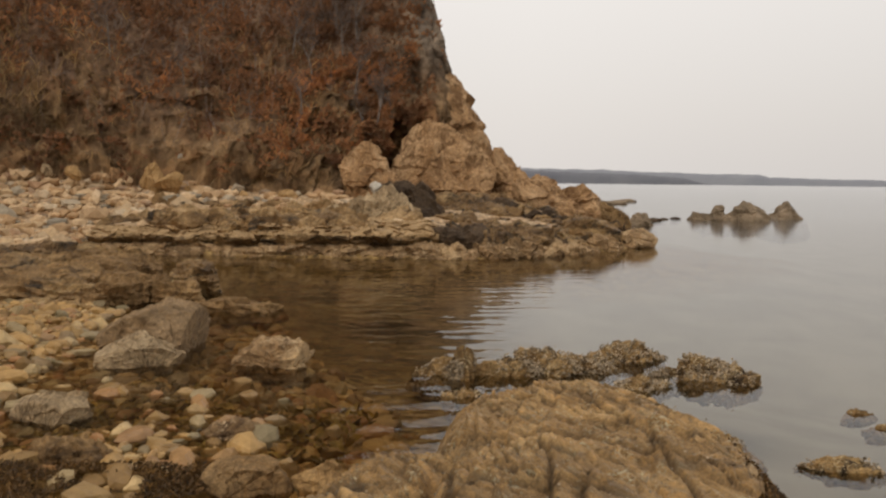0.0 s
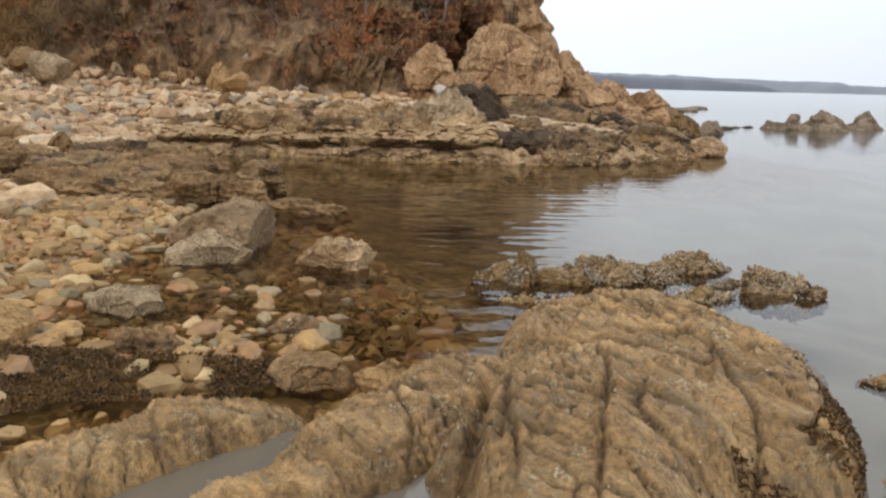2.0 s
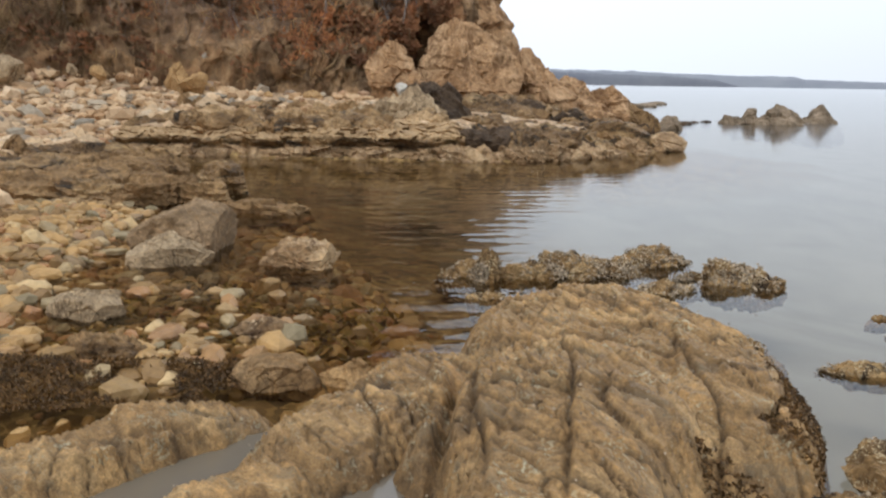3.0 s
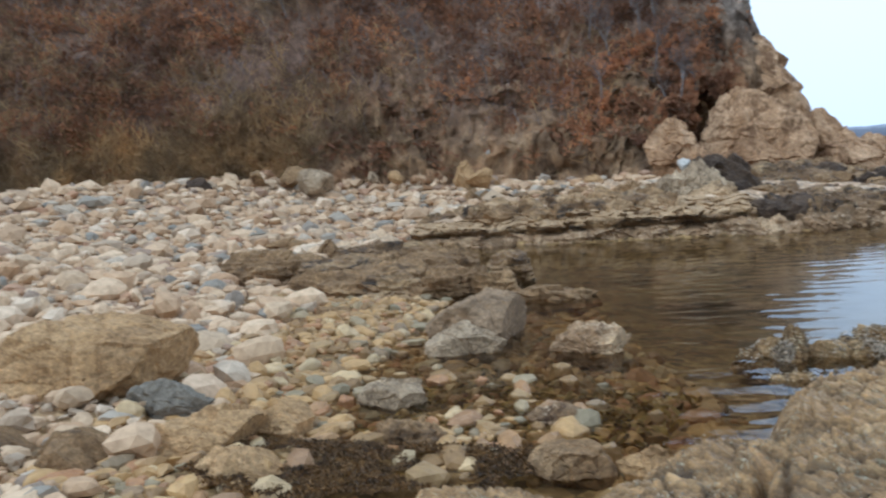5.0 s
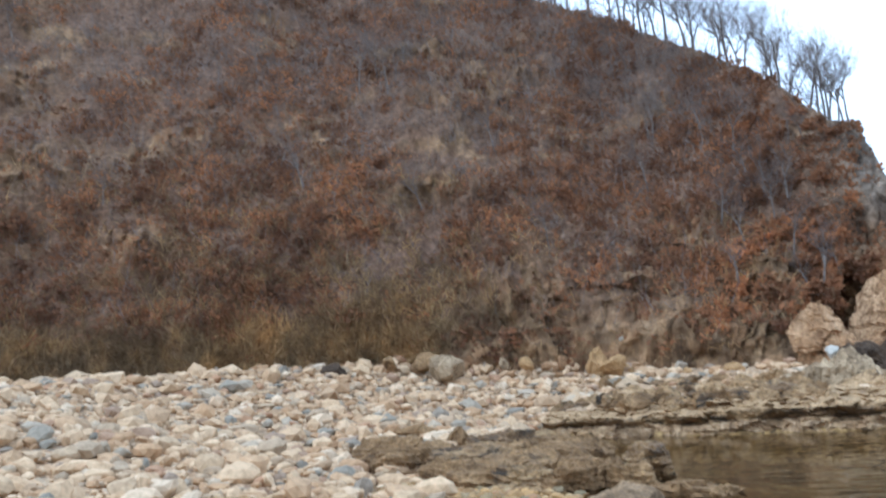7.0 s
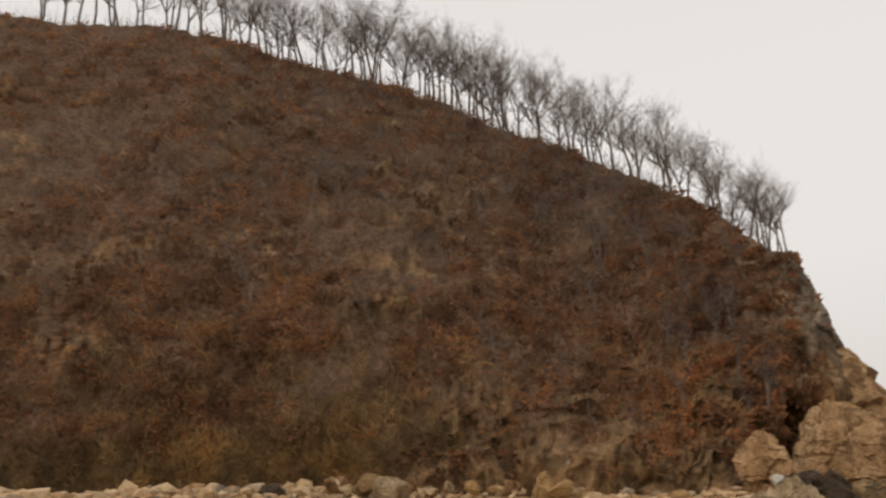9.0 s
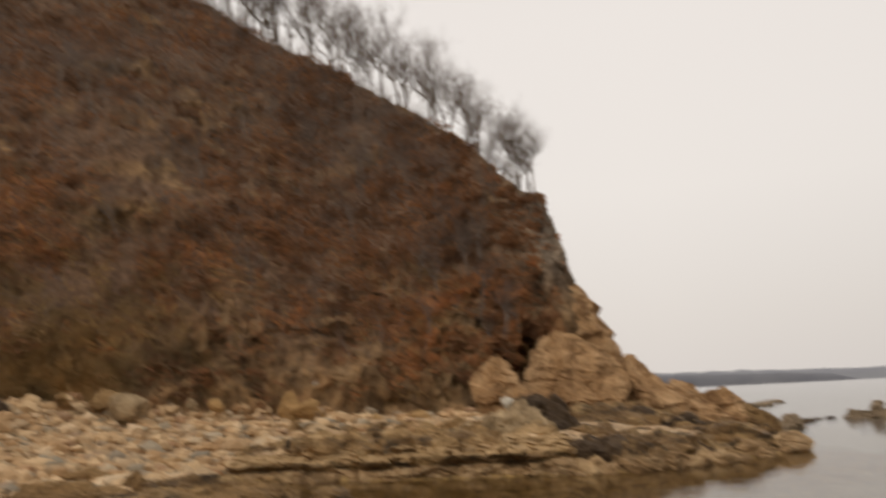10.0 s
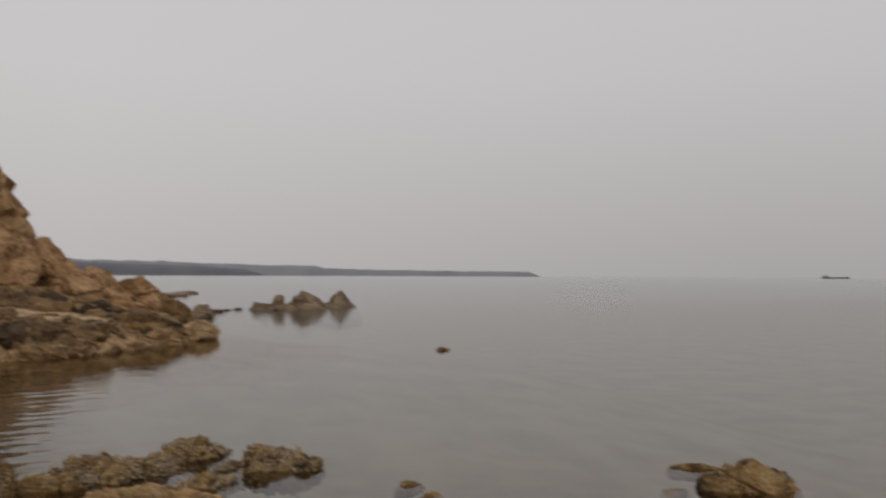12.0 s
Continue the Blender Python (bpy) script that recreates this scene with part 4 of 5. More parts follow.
def bank_ledge():
    """The shelf across the cove: a barnacled foot, a weedy notch above it, and a tan lip that runs back into the beach."""
    base = new("rock_ledge")
    n = 620
    x = np.linspace(-10.4, -0.1, n)
    line = np.array([bank_line(q) for q in x])
    p = np.stack([x, 0 * x, 0 * x], 1)
    wander = (fbm(p * 0.9, 4, 301) - 0.5) * 0.9 + (fbm(p * 3.1, 3, 302) - 0.5) * 0.3
    lip = 0.8 + 0.5 * (fbm(p * 0.45, 4, 303) - 0.5) + 0.2 * (fbm(p * 2.4, 3, 304) - 0.5)
    rise = 1 + 0.7 * (fbm(p * 1.7, 3, 305) - 0.5)
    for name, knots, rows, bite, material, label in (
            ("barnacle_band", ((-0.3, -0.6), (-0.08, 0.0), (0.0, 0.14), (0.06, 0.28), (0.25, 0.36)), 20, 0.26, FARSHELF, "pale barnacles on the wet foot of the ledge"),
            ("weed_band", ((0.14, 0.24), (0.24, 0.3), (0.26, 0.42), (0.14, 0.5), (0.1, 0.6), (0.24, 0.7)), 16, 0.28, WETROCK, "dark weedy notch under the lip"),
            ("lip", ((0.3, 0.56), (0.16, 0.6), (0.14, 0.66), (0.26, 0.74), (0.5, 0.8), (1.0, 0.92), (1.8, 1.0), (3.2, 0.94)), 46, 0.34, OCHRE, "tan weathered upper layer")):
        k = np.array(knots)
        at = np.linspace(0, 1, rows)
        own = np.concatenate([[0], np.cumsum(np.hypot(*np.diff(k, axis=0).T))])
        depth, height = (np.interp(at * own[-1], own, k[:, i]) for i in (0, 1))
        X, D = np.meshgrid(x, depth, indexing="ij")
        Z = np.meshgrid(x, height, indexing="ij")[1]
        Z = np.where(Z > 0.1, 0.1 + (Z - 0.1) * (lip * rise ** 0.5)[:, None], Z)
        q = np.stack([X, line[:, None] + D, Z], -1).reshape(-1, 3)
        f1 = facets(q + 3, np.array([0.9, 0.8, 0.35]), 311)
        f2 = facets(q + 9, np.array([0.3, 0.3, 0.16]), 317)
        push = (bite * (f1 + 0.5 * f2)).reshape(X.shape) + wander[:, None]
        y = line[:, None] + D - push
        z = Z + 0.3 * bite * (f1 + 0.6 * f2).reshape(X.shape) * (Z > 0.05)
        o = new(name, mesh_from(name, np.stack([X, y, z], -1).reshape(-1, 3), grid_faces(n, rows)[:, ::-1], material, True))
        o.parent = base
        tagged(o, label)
    tagged(base, "long tan rock ledge with a dark notch and barnacled foot", "rock ledge")


bank_ledge()
for k in range(20):
    x = -0.6 + 7.0 * (k + rng.uniform(-0.3, 0.3)) / 20
    rock("bank_rock", x, bank_line(x) + 0.25 + rng.uniform(-0.15, 0.2), -0.3, (rng.uniform(0.6, 1.3), rng.uniform(0.6, 0.9), rng.uniform(0.5, 0.72)), 100 + k, FARSHELF, BAND, "rock", rng.uniform(-25, 25) + (40 if x > 2 else 0), BANKS, level=4, lumps=0.8, rough=0.25, blocks=0.1, block=0.3)
for k in range(60):
    x = -10.0 + 9.4 * (k + rng.uniform(-0.3, 0.3)) / 60
    back = rng.uniform(1.0, 2.6) if k % 2 else rng.uniform(2.4, 6.5)
    rock("bank_rock", x, bank_line(x) + back, 0.1 + 0.07 * back, (rng.uniform(0.7, 1.7), rng.uniform(0.7, 1.2), rng.uniform(0.75, 1.0)), 150 + k, rng.choice((OCHRE, SHELF, SHELF, WETROCK)), BANK, "rock", rng.uniform(-25, 25), BANKS, level=4, cuts=12, sharp=0.5, chunk=0.5, chip=0.35)

# ---- headland rocks ----
HEAD = "headland rocks"
RUGGED = dict(level=5, cuts=12, sharp=0.6, rough=0.1, cracks=3, boxy=2.6, chunk=0.5, chip=0.4)
RIBBED = dict(strata=0.16, lay=(0.9, 0.15, -0.5), taper=0.45)
rock("outcrop", -2.5, 28.0, -0.2, (3.6, 2.2, 2.15), 161, GREY, "pale grey ribbed outcrop rising beside dark rock", "outcrop", 8, HEAD, lean=(0.8, 0.3), **RIBBED, **RUGGED)
rock("outcrop", -3.7, 28.0, -0.2, (2.8, 1.7, 1.35), 162, GREY, "low pale grey ribbed outcrop above the cove's bank", "outcrop", 12, HEAD, lean=(0.5, 0.3), **RIBBED, **RUGGED)
rock("outcrop", -0.8, 29.2, -0.3, (3.2, 2.2, 2.5), 163, DARK, "dark brown smooth sloping rock", "outcrop", 0, HEAD, level=5, cuts=14, sharp=0.6, rough=0.06, boxy=2.6, taper=0.5, lean=(-0.6, 0.2), chunk=0.9)
rock("outcrop", 0.2, 26.1, -0.3, (2.6, 2.0, 1.35), 164, DARK, "dark brown angular rock above the waterline", "outcrop", -20, HEAD, level=5, cuts=14, sharp=0.5, rough=0.06, chunk=0.6)
rock("outcrop", 1.0, 27.2, -0.2, (1.8, 1.3, 0.9), 174, SHELF, "brown angular rock at the waterline", "outcrop", 10, HEAD, level=5, cuts=16, sharp=0.5)
rock("white_stone", -2.35, 30.6, 1.68, (0.45, 0.4, 0.45), 165, PLASTER, "bleached white stone at the cliff's foot", "stone", 0, level=3)
MASSIVE = dict(level=6, cuts=16, sharp=0.5, rough=0.035, cracks=5, boxy=3.0, chunk=1.3, chip=0.24)
rock("crag", 0.7, 37.0, -0.4, (5.8, 4.2, 5.0), 166, TAN, "tall tan crag with a smooth slanting face", "crag", 0, HEAD, taper=0.35, lean=(-0.9, 0.5), **MASSIVE)
rock("crag", -0.5, 42.6, -0.3, (9.2, 6.0, 7.7), 167, TAN, "broad tan weathered crag under the cliff's end", "crag", 0, HEAD, taper=0.5, lean=(-0.7, 0.8), **MASSIVE)
rock("crag", -2.9, 35.7, 0.1, (2.2, 2.2, 4.5), 168, TAN, "leaning tan crag at the cliff's foot", "crag", 0, HEAD, taper=0.2, lean=(-0.25, 0.6), **MASSIVE)
rock("crag", -4.7, 36.6, 0.0, (4.2, 3.0, 4.1), 169, TAN, "tan crag at the cliff's foot", "crag", 15, HEAD, taper=0.35, lean=(0.7, 0.8), **MASSIVE)
rock("crag", -4.7, 34.3, 0.4, (1.7, 1.4, 1.5), 170, TAN, "rounded tan rock at the cliff's foot", "crag", -5, HEAD, taper=0.2, **MASSIVE)
rock("crag", 3.1, 38.4, -0.4, (4.4, 3.2, 3.9), 180, TAN, "tan broken crag between two taller ones", "crag", 10, HEAD, taper=0.35, lean=(-0.5, 0.3), **MASSIVE)
rock("crag", 4.8, 39.4, -0.5, (4.4, 3.0, 3.3), 171, TAN, "pointed tan crag of the headland", "crag", 0, HEAD, taper=0.4, lean=(-0.7, 0), **MASSIVE)
rock("crag", 6.2, 40.6, -0.5, (4.2, 2.6, 2.7), 172, TAN, "brown crag of the headland", "crag", -15, HEAD, taper=0.4, lean=(-0.4, 0), **MASSIVE)
rock("crag", 7.0, 42.0, -0.5, (3.6, 2.4, 2.6), 173, SHELF, "small pointed brown crag of the headland", "crag", 0, HEAD, taper=0.5, lean=(-0.5, 0), **MASSIVE)
rock("crag", 8.1, 43.5, -0.5, (3.0, 1.8, 1.5), 175, SHELF, "low brown crag at the headland's end", "crag", 0, HEAD, taper=0.4, **MASSIVE)
rng = random.Random(8)
for k in range(130):
    u = rng.random()
    x = 0.2 + 6.3 * u
    lo = bank_line(x) + 0.6
    hi = float(np.interp(x, [0, 3, 6.5], [35.0, 37.5, 31.5]))
    v = rng.random()
    y = lo + (hi - lo) * v
    big = rng.uniform(0.45, 1.0) * (1 - 0.35 * u)
    ground_z = 1.3 * v * (1 - 0.85 * u)
    rock("headland_rock", x, y, ground_z - 0.35, (2.3 * big, 1.5 * big, 0.35 + big * rng.uniform(0.6, 1.1)), 200 + k, rng.choice((WETROCK, WETROCK, SHELF, WETROCK, DARK)), "angular brown layered rock of the headland", "rock", rng.uniform(-50, 50), HEAD, level=4, cuts=12, sharp=0.46, chunk=0.5, chip=0.45, boxy=2.8)
rock("headland_rock", 6.6, 29.8, -0.3, (1.9, 1.0, 1.0), 250, FARSHELF, "barnacled tip rock of the headland in the sea", "rock", 25, HEAD, level=5, lumps=0.5)
rock("headland_rock", 5.1, 29.7, -0.2, (2.2, 1.6, 1.35), 251, WETROCK, "brown sloping rock near the headland's tip", "rock", 10, HEAD, level=5)

# ---- sea stacks and spit ----
STACKS = "sea rocks"
SEASTACK = "dark brown pointed sea stack in calm water"
SPIKY = dict(level=5, cuts=12, sharp=0.55, rough=0.08, chunk=0.6, chip=0.3)
for k, (x, y, w, h, taper, turn) in enumerate(((10.45, 45.5, 2.1, 0.75, 0.35, 0), (15.8, 53.0, 1.75, 0.86, 0.5, 10), (17.0, 53.2, 1.4, 0.95, 0.5, 40), (18.3, 53.0, 3.0, 1.2, 0.5, -5), (22.1, 56.2, 3.5, 1.35, 0.7, 8))):
    rock("skerry", x, y, -h, (w * 1.35, 0.8 * w + 0.3, 1.85 * h), 261 + k, SKERRY, "low rounded brown sea rock off the headland" if k == 0 else SEASTACK, "sea rock", turn, STACKS, taper=taper, **SPIKY)
for k, (x, y, w) in enumerate(((12.4, 51.0, 1.3), (13.5, 53.0, 0.8), (14.5, 54.0, 0.7), (19.9, 54.3, 1.5))):
    rock("sea_rock", x, y, -0.35, (w, 0.6, 0.5), 270 + k, DARK, "small dark rock awash between sea stacks", "rock", 0, STACKS, level=3)
for k, (x, y, w, h) in enumerate(((14.2, 80.0, 5.0, 1.0), (17.5, 88.0, 3.5, 0.8), (20.5, 99.0, 3.0, 0.8))):
    rock("sea_rock", x, y, -0.4, (w, 2.0, h), 275 + k, SKERRY, "dark low rocks of a spit behind the headland", "rock", 0, STACKS, level=3)

# ---- far land and a boat ----
def ridge(name, points, depth, material, label):
    """A far shore: knots of x, y and height."""
    k = np.array(points, float)
    u = np.linspace(0, 1, 240)
    knots = np.linspace(0, 1, len(k))
    x, y, h = (np.interp(u, knots, k[:, i]) for i in range(3))
    h = np.maximum(h * (0.9 + 0.2 * fbm(np.stack([u * 60, 0 * u, 0 * u], 1), 4, 71)), 0.0)
    rows = []
    for t, f in ((0, -0.3), (0.02, 0.55), (0.1, 0.9), (0.3, 1.0), (1.0, 0.9)):
        rows.append(np.stack([x * (1 + t * depth), y * (1 + t * depth), h * f - (3 if f < 0 else 0)], 1))
    v = np.stack(rows, 1)
    ob = new(name, mesh_from(name, v.reshape(-1, 3), grid_faces(240, 5), material))
    return tagged(ob, label, "far shore", kind="structure")


def bearing(az, d, h):
    a = radians(az)
    return (-d * math.sin(a), d * math.cos(a), h)


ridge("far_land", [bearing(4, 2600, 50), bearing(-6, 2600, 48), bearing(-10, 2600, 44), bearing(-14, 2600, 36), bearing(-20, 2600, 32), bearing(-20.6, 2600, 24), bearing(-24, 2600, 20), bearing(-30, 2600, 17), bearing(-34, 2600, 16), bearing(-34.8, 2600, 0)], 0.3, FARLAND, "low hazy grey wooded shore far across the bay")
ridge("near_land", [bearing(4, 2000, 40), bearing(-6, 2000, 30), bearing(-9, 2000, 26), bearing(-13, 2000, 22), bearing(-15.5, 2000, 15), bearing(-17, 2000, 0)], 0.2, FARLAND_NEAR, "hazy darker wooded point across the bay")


def boat():
    base = new("boat")
    n = 24
    rows = []
    for i in range(n):
        t = i / (n - 1) * 2 - 1
        w = 3.0 * (1 - abs(t) ** 3)
        for q in (-1, -0.7, 0, 0.7, 1):
            rows.append((t * 20, q * w, 2.6 + 0.8 * t ** 4 if abs(q) == 1 else -0.8))
    # hull, deck and cabin carry the distance haze in their greys
    hull = new("hull", mesh_from("hull", rows, grid_faces(n, 5), plain_material("grey_hull_haze_tint", (0.2, 0.2, 0.21), (0.26, 0.26, 0.27))))
    deck = new("deck", mesh_from("deck", [(-19, -2.2, 2.5), (19, -2.2, 2.5), (19, 2.2, 2.5), (-19, 2.2, 2.5)], [(0, 1, 2, 3)], FARLAND))
    bm = bmesh.new()
    bmesh.ops.create_cube(bm, size=1, matrix=pose(-13, 0, 3.8) @ Matrix.Diagonal((6, 3, 2.6, 1)))
    bmesh.ops.bevel(bm, geom=bm.edges[:], offset=0.3, segments=2, affect="EDGES")
    me = bpy.data.meshes.new("cabin")
    bm.to_mesh(me)
    bm.free()
    me.materials.append(FARLAND)
    cabin = new("cabin", me)
    for o in (hull, deck, cabin):
        o.parent = base
    base.matrix_world = pose(*bearing(-52.7, 1500, 0.0), 0, 0, -52.7)
    tagged(base, "long low grey boat far out on the hazy sea", "boat")


boat()

# ---- boulders along the foot of the slope ----
rng = random.Random(21)
FOOT = "boulders along the cliff's foot"
rock("boulder", -20.9, 29.2, 2.1, (1.4, 1.0, 0.95), 761, DARK, "dark brown boulder at the foot of the slope", "boulder", 10, FOOT, level=5)
rock("boulder", -11.4, 34.2, 1.5, (1.1, 0.9, 1.3), 762, BUFF, "pale pointed boulder at the cliff's foot", "boulder", 10, FOOT, level=5, taper=0.4)
rock("boulder", -17.0, 31.6, 1.85, (1.7, 1.1, 1.1), 763, GREY, "pale grey boulder at the cliff's foot", "boulder", -15, FOOT, level=5)
for k in range(34):
    u = rng.uniform(0.2, 0.56)
    (p,) = rail(BASE, np.array([u]))
    big = 0.35 + 0.6 * rng.random() ** 2.2
    rock("boulder", p[0] + rng.uniform(-0.6, 0.6), p[1] - 2.4 * rng.random() ** 1.5, p[2] - 0.3 - 0.25 * big, (big * 1.3, big, big * rng.uniform(0.6, 0.9) + 0.2), 770 + k, rng.choice((BUFF, TAN, GREY, SHELF, BUFF)), "angular pale boulder among stones below the cliff", "boulder", rng.uniform(0, 360), FOOT, level=4, cuts=12, sharp=0.45, boxy=3.0)
for v0 in (0.068, 0.046):
    (p,), (nrm,) = hill_at(np.array([0.462]), np.array([v0]))
    rock("white_stone", p[0] + nrm[0] * 0.15, p[1] + nrm[1] * 0.15, p[2], (0.22, 0.2, 0.26), 810, PLASTER, "small white stone on the cliff's face", "stone", 0, level=3)

# ---- loose stones of the beach ----
srng = np.random.RandomState(77)


def clear_of_slab(x, y):
    return (x < -2.4) | (y > 7.9) | ((y > 5.6) & (x < -0.35)) | (x > 2.6)


def scatter(count, x0, x1, y0, y1, d0, d1):
    """Random places on the shore between two distances from the water's edge."""
    x, y = srng.uniform(x0, x1, count), srng.uniform(y0, y1, count)
    d = shore_distance(x, y)
    keep = (d > d0) & (d < d1) & clear_of_slab(x, y)
    x, y, d = x[keep], y[keep], d[keep]
    return x, y, ground_height(x, y), d


def stone_field(name, x, y, z, size, level, material, label, seed, flat=True):
    """Many loose stones in one mesh."""
    rng = np.random.RandomState(seed)
    forms = [rock_shape((1.0, rng.uniform(0.6, 0.85), rng.uniform(0.45, 0.7)), seed + q, level, 10, 0.46, 0.1, cracks=0, boxy=rng.uniform(2.1, 2.9)) for q in range(14)]
    vs, fs, at = [], [], 0
    for i in range(len(x)):
        p, f = forms[rng.randint(14)]
        a, t = rng.uniform(0, 6.283), rng.uniform(-0.35, 0.35)
        c, s = math.cos(a), math.sin(a)
        q = p * size[i] * np.array([1, rng.uniform(0.8, 1.2), rng.uniform(0.75, 1.2)])
        q = np.stack([q[:, 0], q[:, 1] * math.cos(t) - q[:, 2] * math.sin(t), q[:, 1] * math.sin(t) + q[:, 2] * math.cos(t)], 1)
        q = np.stack([q[:, 0] * c - q[:, 1] * s, q[:, 0] * s + q[:, 1] * c, q[:, 2]], 1)
        vs.append(q + (x[i], y[i], z[i] + size[i] * rng.uniform(0.05, 0.2)))
        fs.append(f + at)
        at += len(p)
    ob = new(name, mesh_from(name, np.concatenate(vs), np.concatenate(fs), material, flat))
    return tagged(ob, label, "stones", kind="stuff")


x, y, z, d = scatter(34000, -38, -1.0, 2, 38, 1.2, 34)
seen = x > -1.62 * y - 2
x, y, z = x[seen], y[seen], z[seen]
far = np.hypot(x, y)
size = np.clip(srng.lognormal(-1.5, 0.52, len(x)), 0.1, 0.8) * (0.75 + 0.022 * far)
keep = srng.uniform(size=len(x)) < (smooth(40, 8, far) * 0.55 + 0.45) * (1 - 0.75 * smooth(-9.5, -7.5, x) * smooth(23, 24.5, y))
x, y, z, size, near = x[keep], y[keep], z[keep], size[keep], far[keep] < 12.5
PALE = "pale cream and grey cobbles heaped over the beach"
back = far[keep] > 21
mid = ~near & ~back
stone_field("beach_cobbles", x[back], y[back], z[back], size[back] * 1.1, 1, COBBLE, PALE, 340)
stone_field("beach_cobbles", x[mid], y[mid], z[mid], size[mid], 2, COBBLE, PALE, 300)
stone_field("beach_cobbles", x[near], y[near], z[near], size[near], 2, COBBLE, PALE, 320)
x, y, z, d = scatter(13000, -8.5, 0.6, 4.6, 14.5, -3.6, 2.2)
bare = (np.hypot((x + 2.8) / 1.7, (y - 5.6) / 0.75) > 1) | (srng.uniform(size=len(x)) < 0.25)
x, y, z = x[bare], y[bare], z[bare]
stone_field("wet_cobbles", x, y, z - 0.015, np.clip(srng.lognormal(-2.0, 0.5, len(x)), 0.06, 0.42), 2, WET, "golden brown wet cobbles at the water's edge", 330)

STONE_FORMS = [mesh_from("beach_stone", *rock_shape((1.0, 0.75, 0.6), 400 + q, 3, 14, 0.42, 0.1, cracks=1), COBBLE_ONE if q < 8 else WET_ONE) for q in range(14)]
x, y, z, d = scatter(2600, -9.5, -0.4, 4.5, 13, -1.3, 5)
for i in range(min(280, len(x))):
    if np.hypot((x[i] + 2.8) / 1.7, (y[i] - 5.6) / 0.75) < 1 and i % 4:
        continue
    dry = d[i] > 2.0 + srng.uniform(-0.6, 0.6)
    me = STONE_FORMS[srng.randint(8) if dry else 8 + srng.randint(6)]
    ob = new("beach_stone", me)
    k = float(np.clip(srng.lognormal(-1.6, 0.4), 0.12, 0.42))
    ob.matrix_world = pose(x[i], y[i], z[i] + (0.18 if dry else 0.02) * k, *srng.uniform(-20, 20, 2), srng.uniform(0, 360)) @ Matrix.Diagonal((k, k, k, 1))
    tagged(ob, "pale rounded beach stone among cobbles" if dry else "golden brown wet stone at the water's edge", "stone", "beach stones")


# ---- growth ----
def blades(points, normals, length, width, spread, seed, lift=0.6, single=False):
    """One bent leaf or blade of two quads at each point."""
    rng = np.random.RandomState(seed)
    n = len(points)
    a = normals + rng.normal(size=(n, 3)) * spread + np.array([0, 0, lift])
    a /= np.linalg.norm(a, axis=1)[:, None]
    side = np.cross(a, rng.normal(size=(n, 3)))
    side /= np.linalg.norm(side, axis=1)[:, None]
    bend = np.cross(a, side)
    L = (length * rng.uniform(0.5, 1.5, n))[:, None]
    W = (width * rng.uniform(0.6, 1.4, n))[:, None]
    p0, p1, p2 = points, points + a * L * 0.55, points + a * L + bend * L * 0.3
    v = np.stack([p0 - side * W * 0.3, p0 + side * W * 0.3, p1 + side * W * 0.5, p1 - side * W * 0.5, p2 + side * W * 0.2, p2 - side * W * 0.2], 1)
    if single:
        v = np.stack([p0 - side * W * 0.4, p0 + side * W * 0.4, p2 + side * W * 0.4, p2 - side * W * 0.4], 1)
        return v.reshape(-1, 3), np.arange(n * 4).reshape(n, 4)
    i = np.arange(n)[:, None] * 6
    f = np.concatenate([i + np.array([[0, 1, 2, 3]]), i + np.array([[3, 2, 4, 5]])])
    return v.reshape(-1, 3), f


def leafy(p):
    """How thick the brush stands: less on bare crags, at the foot and at the seaward end."""
    c = fbm(p * np.array([0.2, 0.2, 0.16]), 5, 81)
    c = smooth(0.36, 0.5, c) * (1 - 0.98 * smooth(-2.2, 0.0, p[:, 0] + 2.0 * (fbm(p * 0.4, 3, 85) - 0.5)))
    c = c * (1 - 0.8 * np.exp(-(((p[:, 0] + 11.5) / 1.8) ** 2 + ((p[:, 2] - 16.5) / 2.2) ** 2)))
    crag = np.exp(-(((p[:, 0] + 15.0) / 2.6) ** 2 + ((p[:, 2] - 4.5) / 2.8) ** 2))
    foot = np.interp(p[:, 0], [-34, -22, -17, -10, -4], [5.2, 4.8, 3.0, 2.6, 3.4]) + 3.0 * (fbm(p * np.array([0.5, 0.5, 0.1]), 3, 83) - 0.5)
    c = c * (1 - 0.85 * bare_rock(p)) * (1 - 0.2 * smooth(12, 22, p[:, 2]) - 0.2 * smooth(9, 15, p[:, 2]) * smooth(-28, -18, p[:, 0]))
    c = np.maximum(c, 0.92 * smooth(-20, -30, p[:, 0]) * smooth(25, 14, p[:, 2]) * (1 - bare_rock(p)))
    along = np.clip(((p[:, 0] + 20.5) * 5 + (12 - p[:, 2]) * 6) / 61, 0, 1)
    chute = np.exp(-(np.hypot(p[:, 0] + 20.5 - 5 * along, p[:, 2] - 12 + 6 * along) / (0.6 + 0.8 * along)) ** 2)
    c = c * (1 - 0.6 * chute) * (1 - 0.25 * smooth(13, 21, p[:, 2]))
    c = c * (1 - 0.5 * smooth(-18, -9, p[:, 0]) * smooth(4.5, 8, p[:, 2]))
    return c * (1 - 0.6 * crag) * smooth(-0.6, 0.8, p[:, 2] - foot)


brng = np.random.RandomState(91)
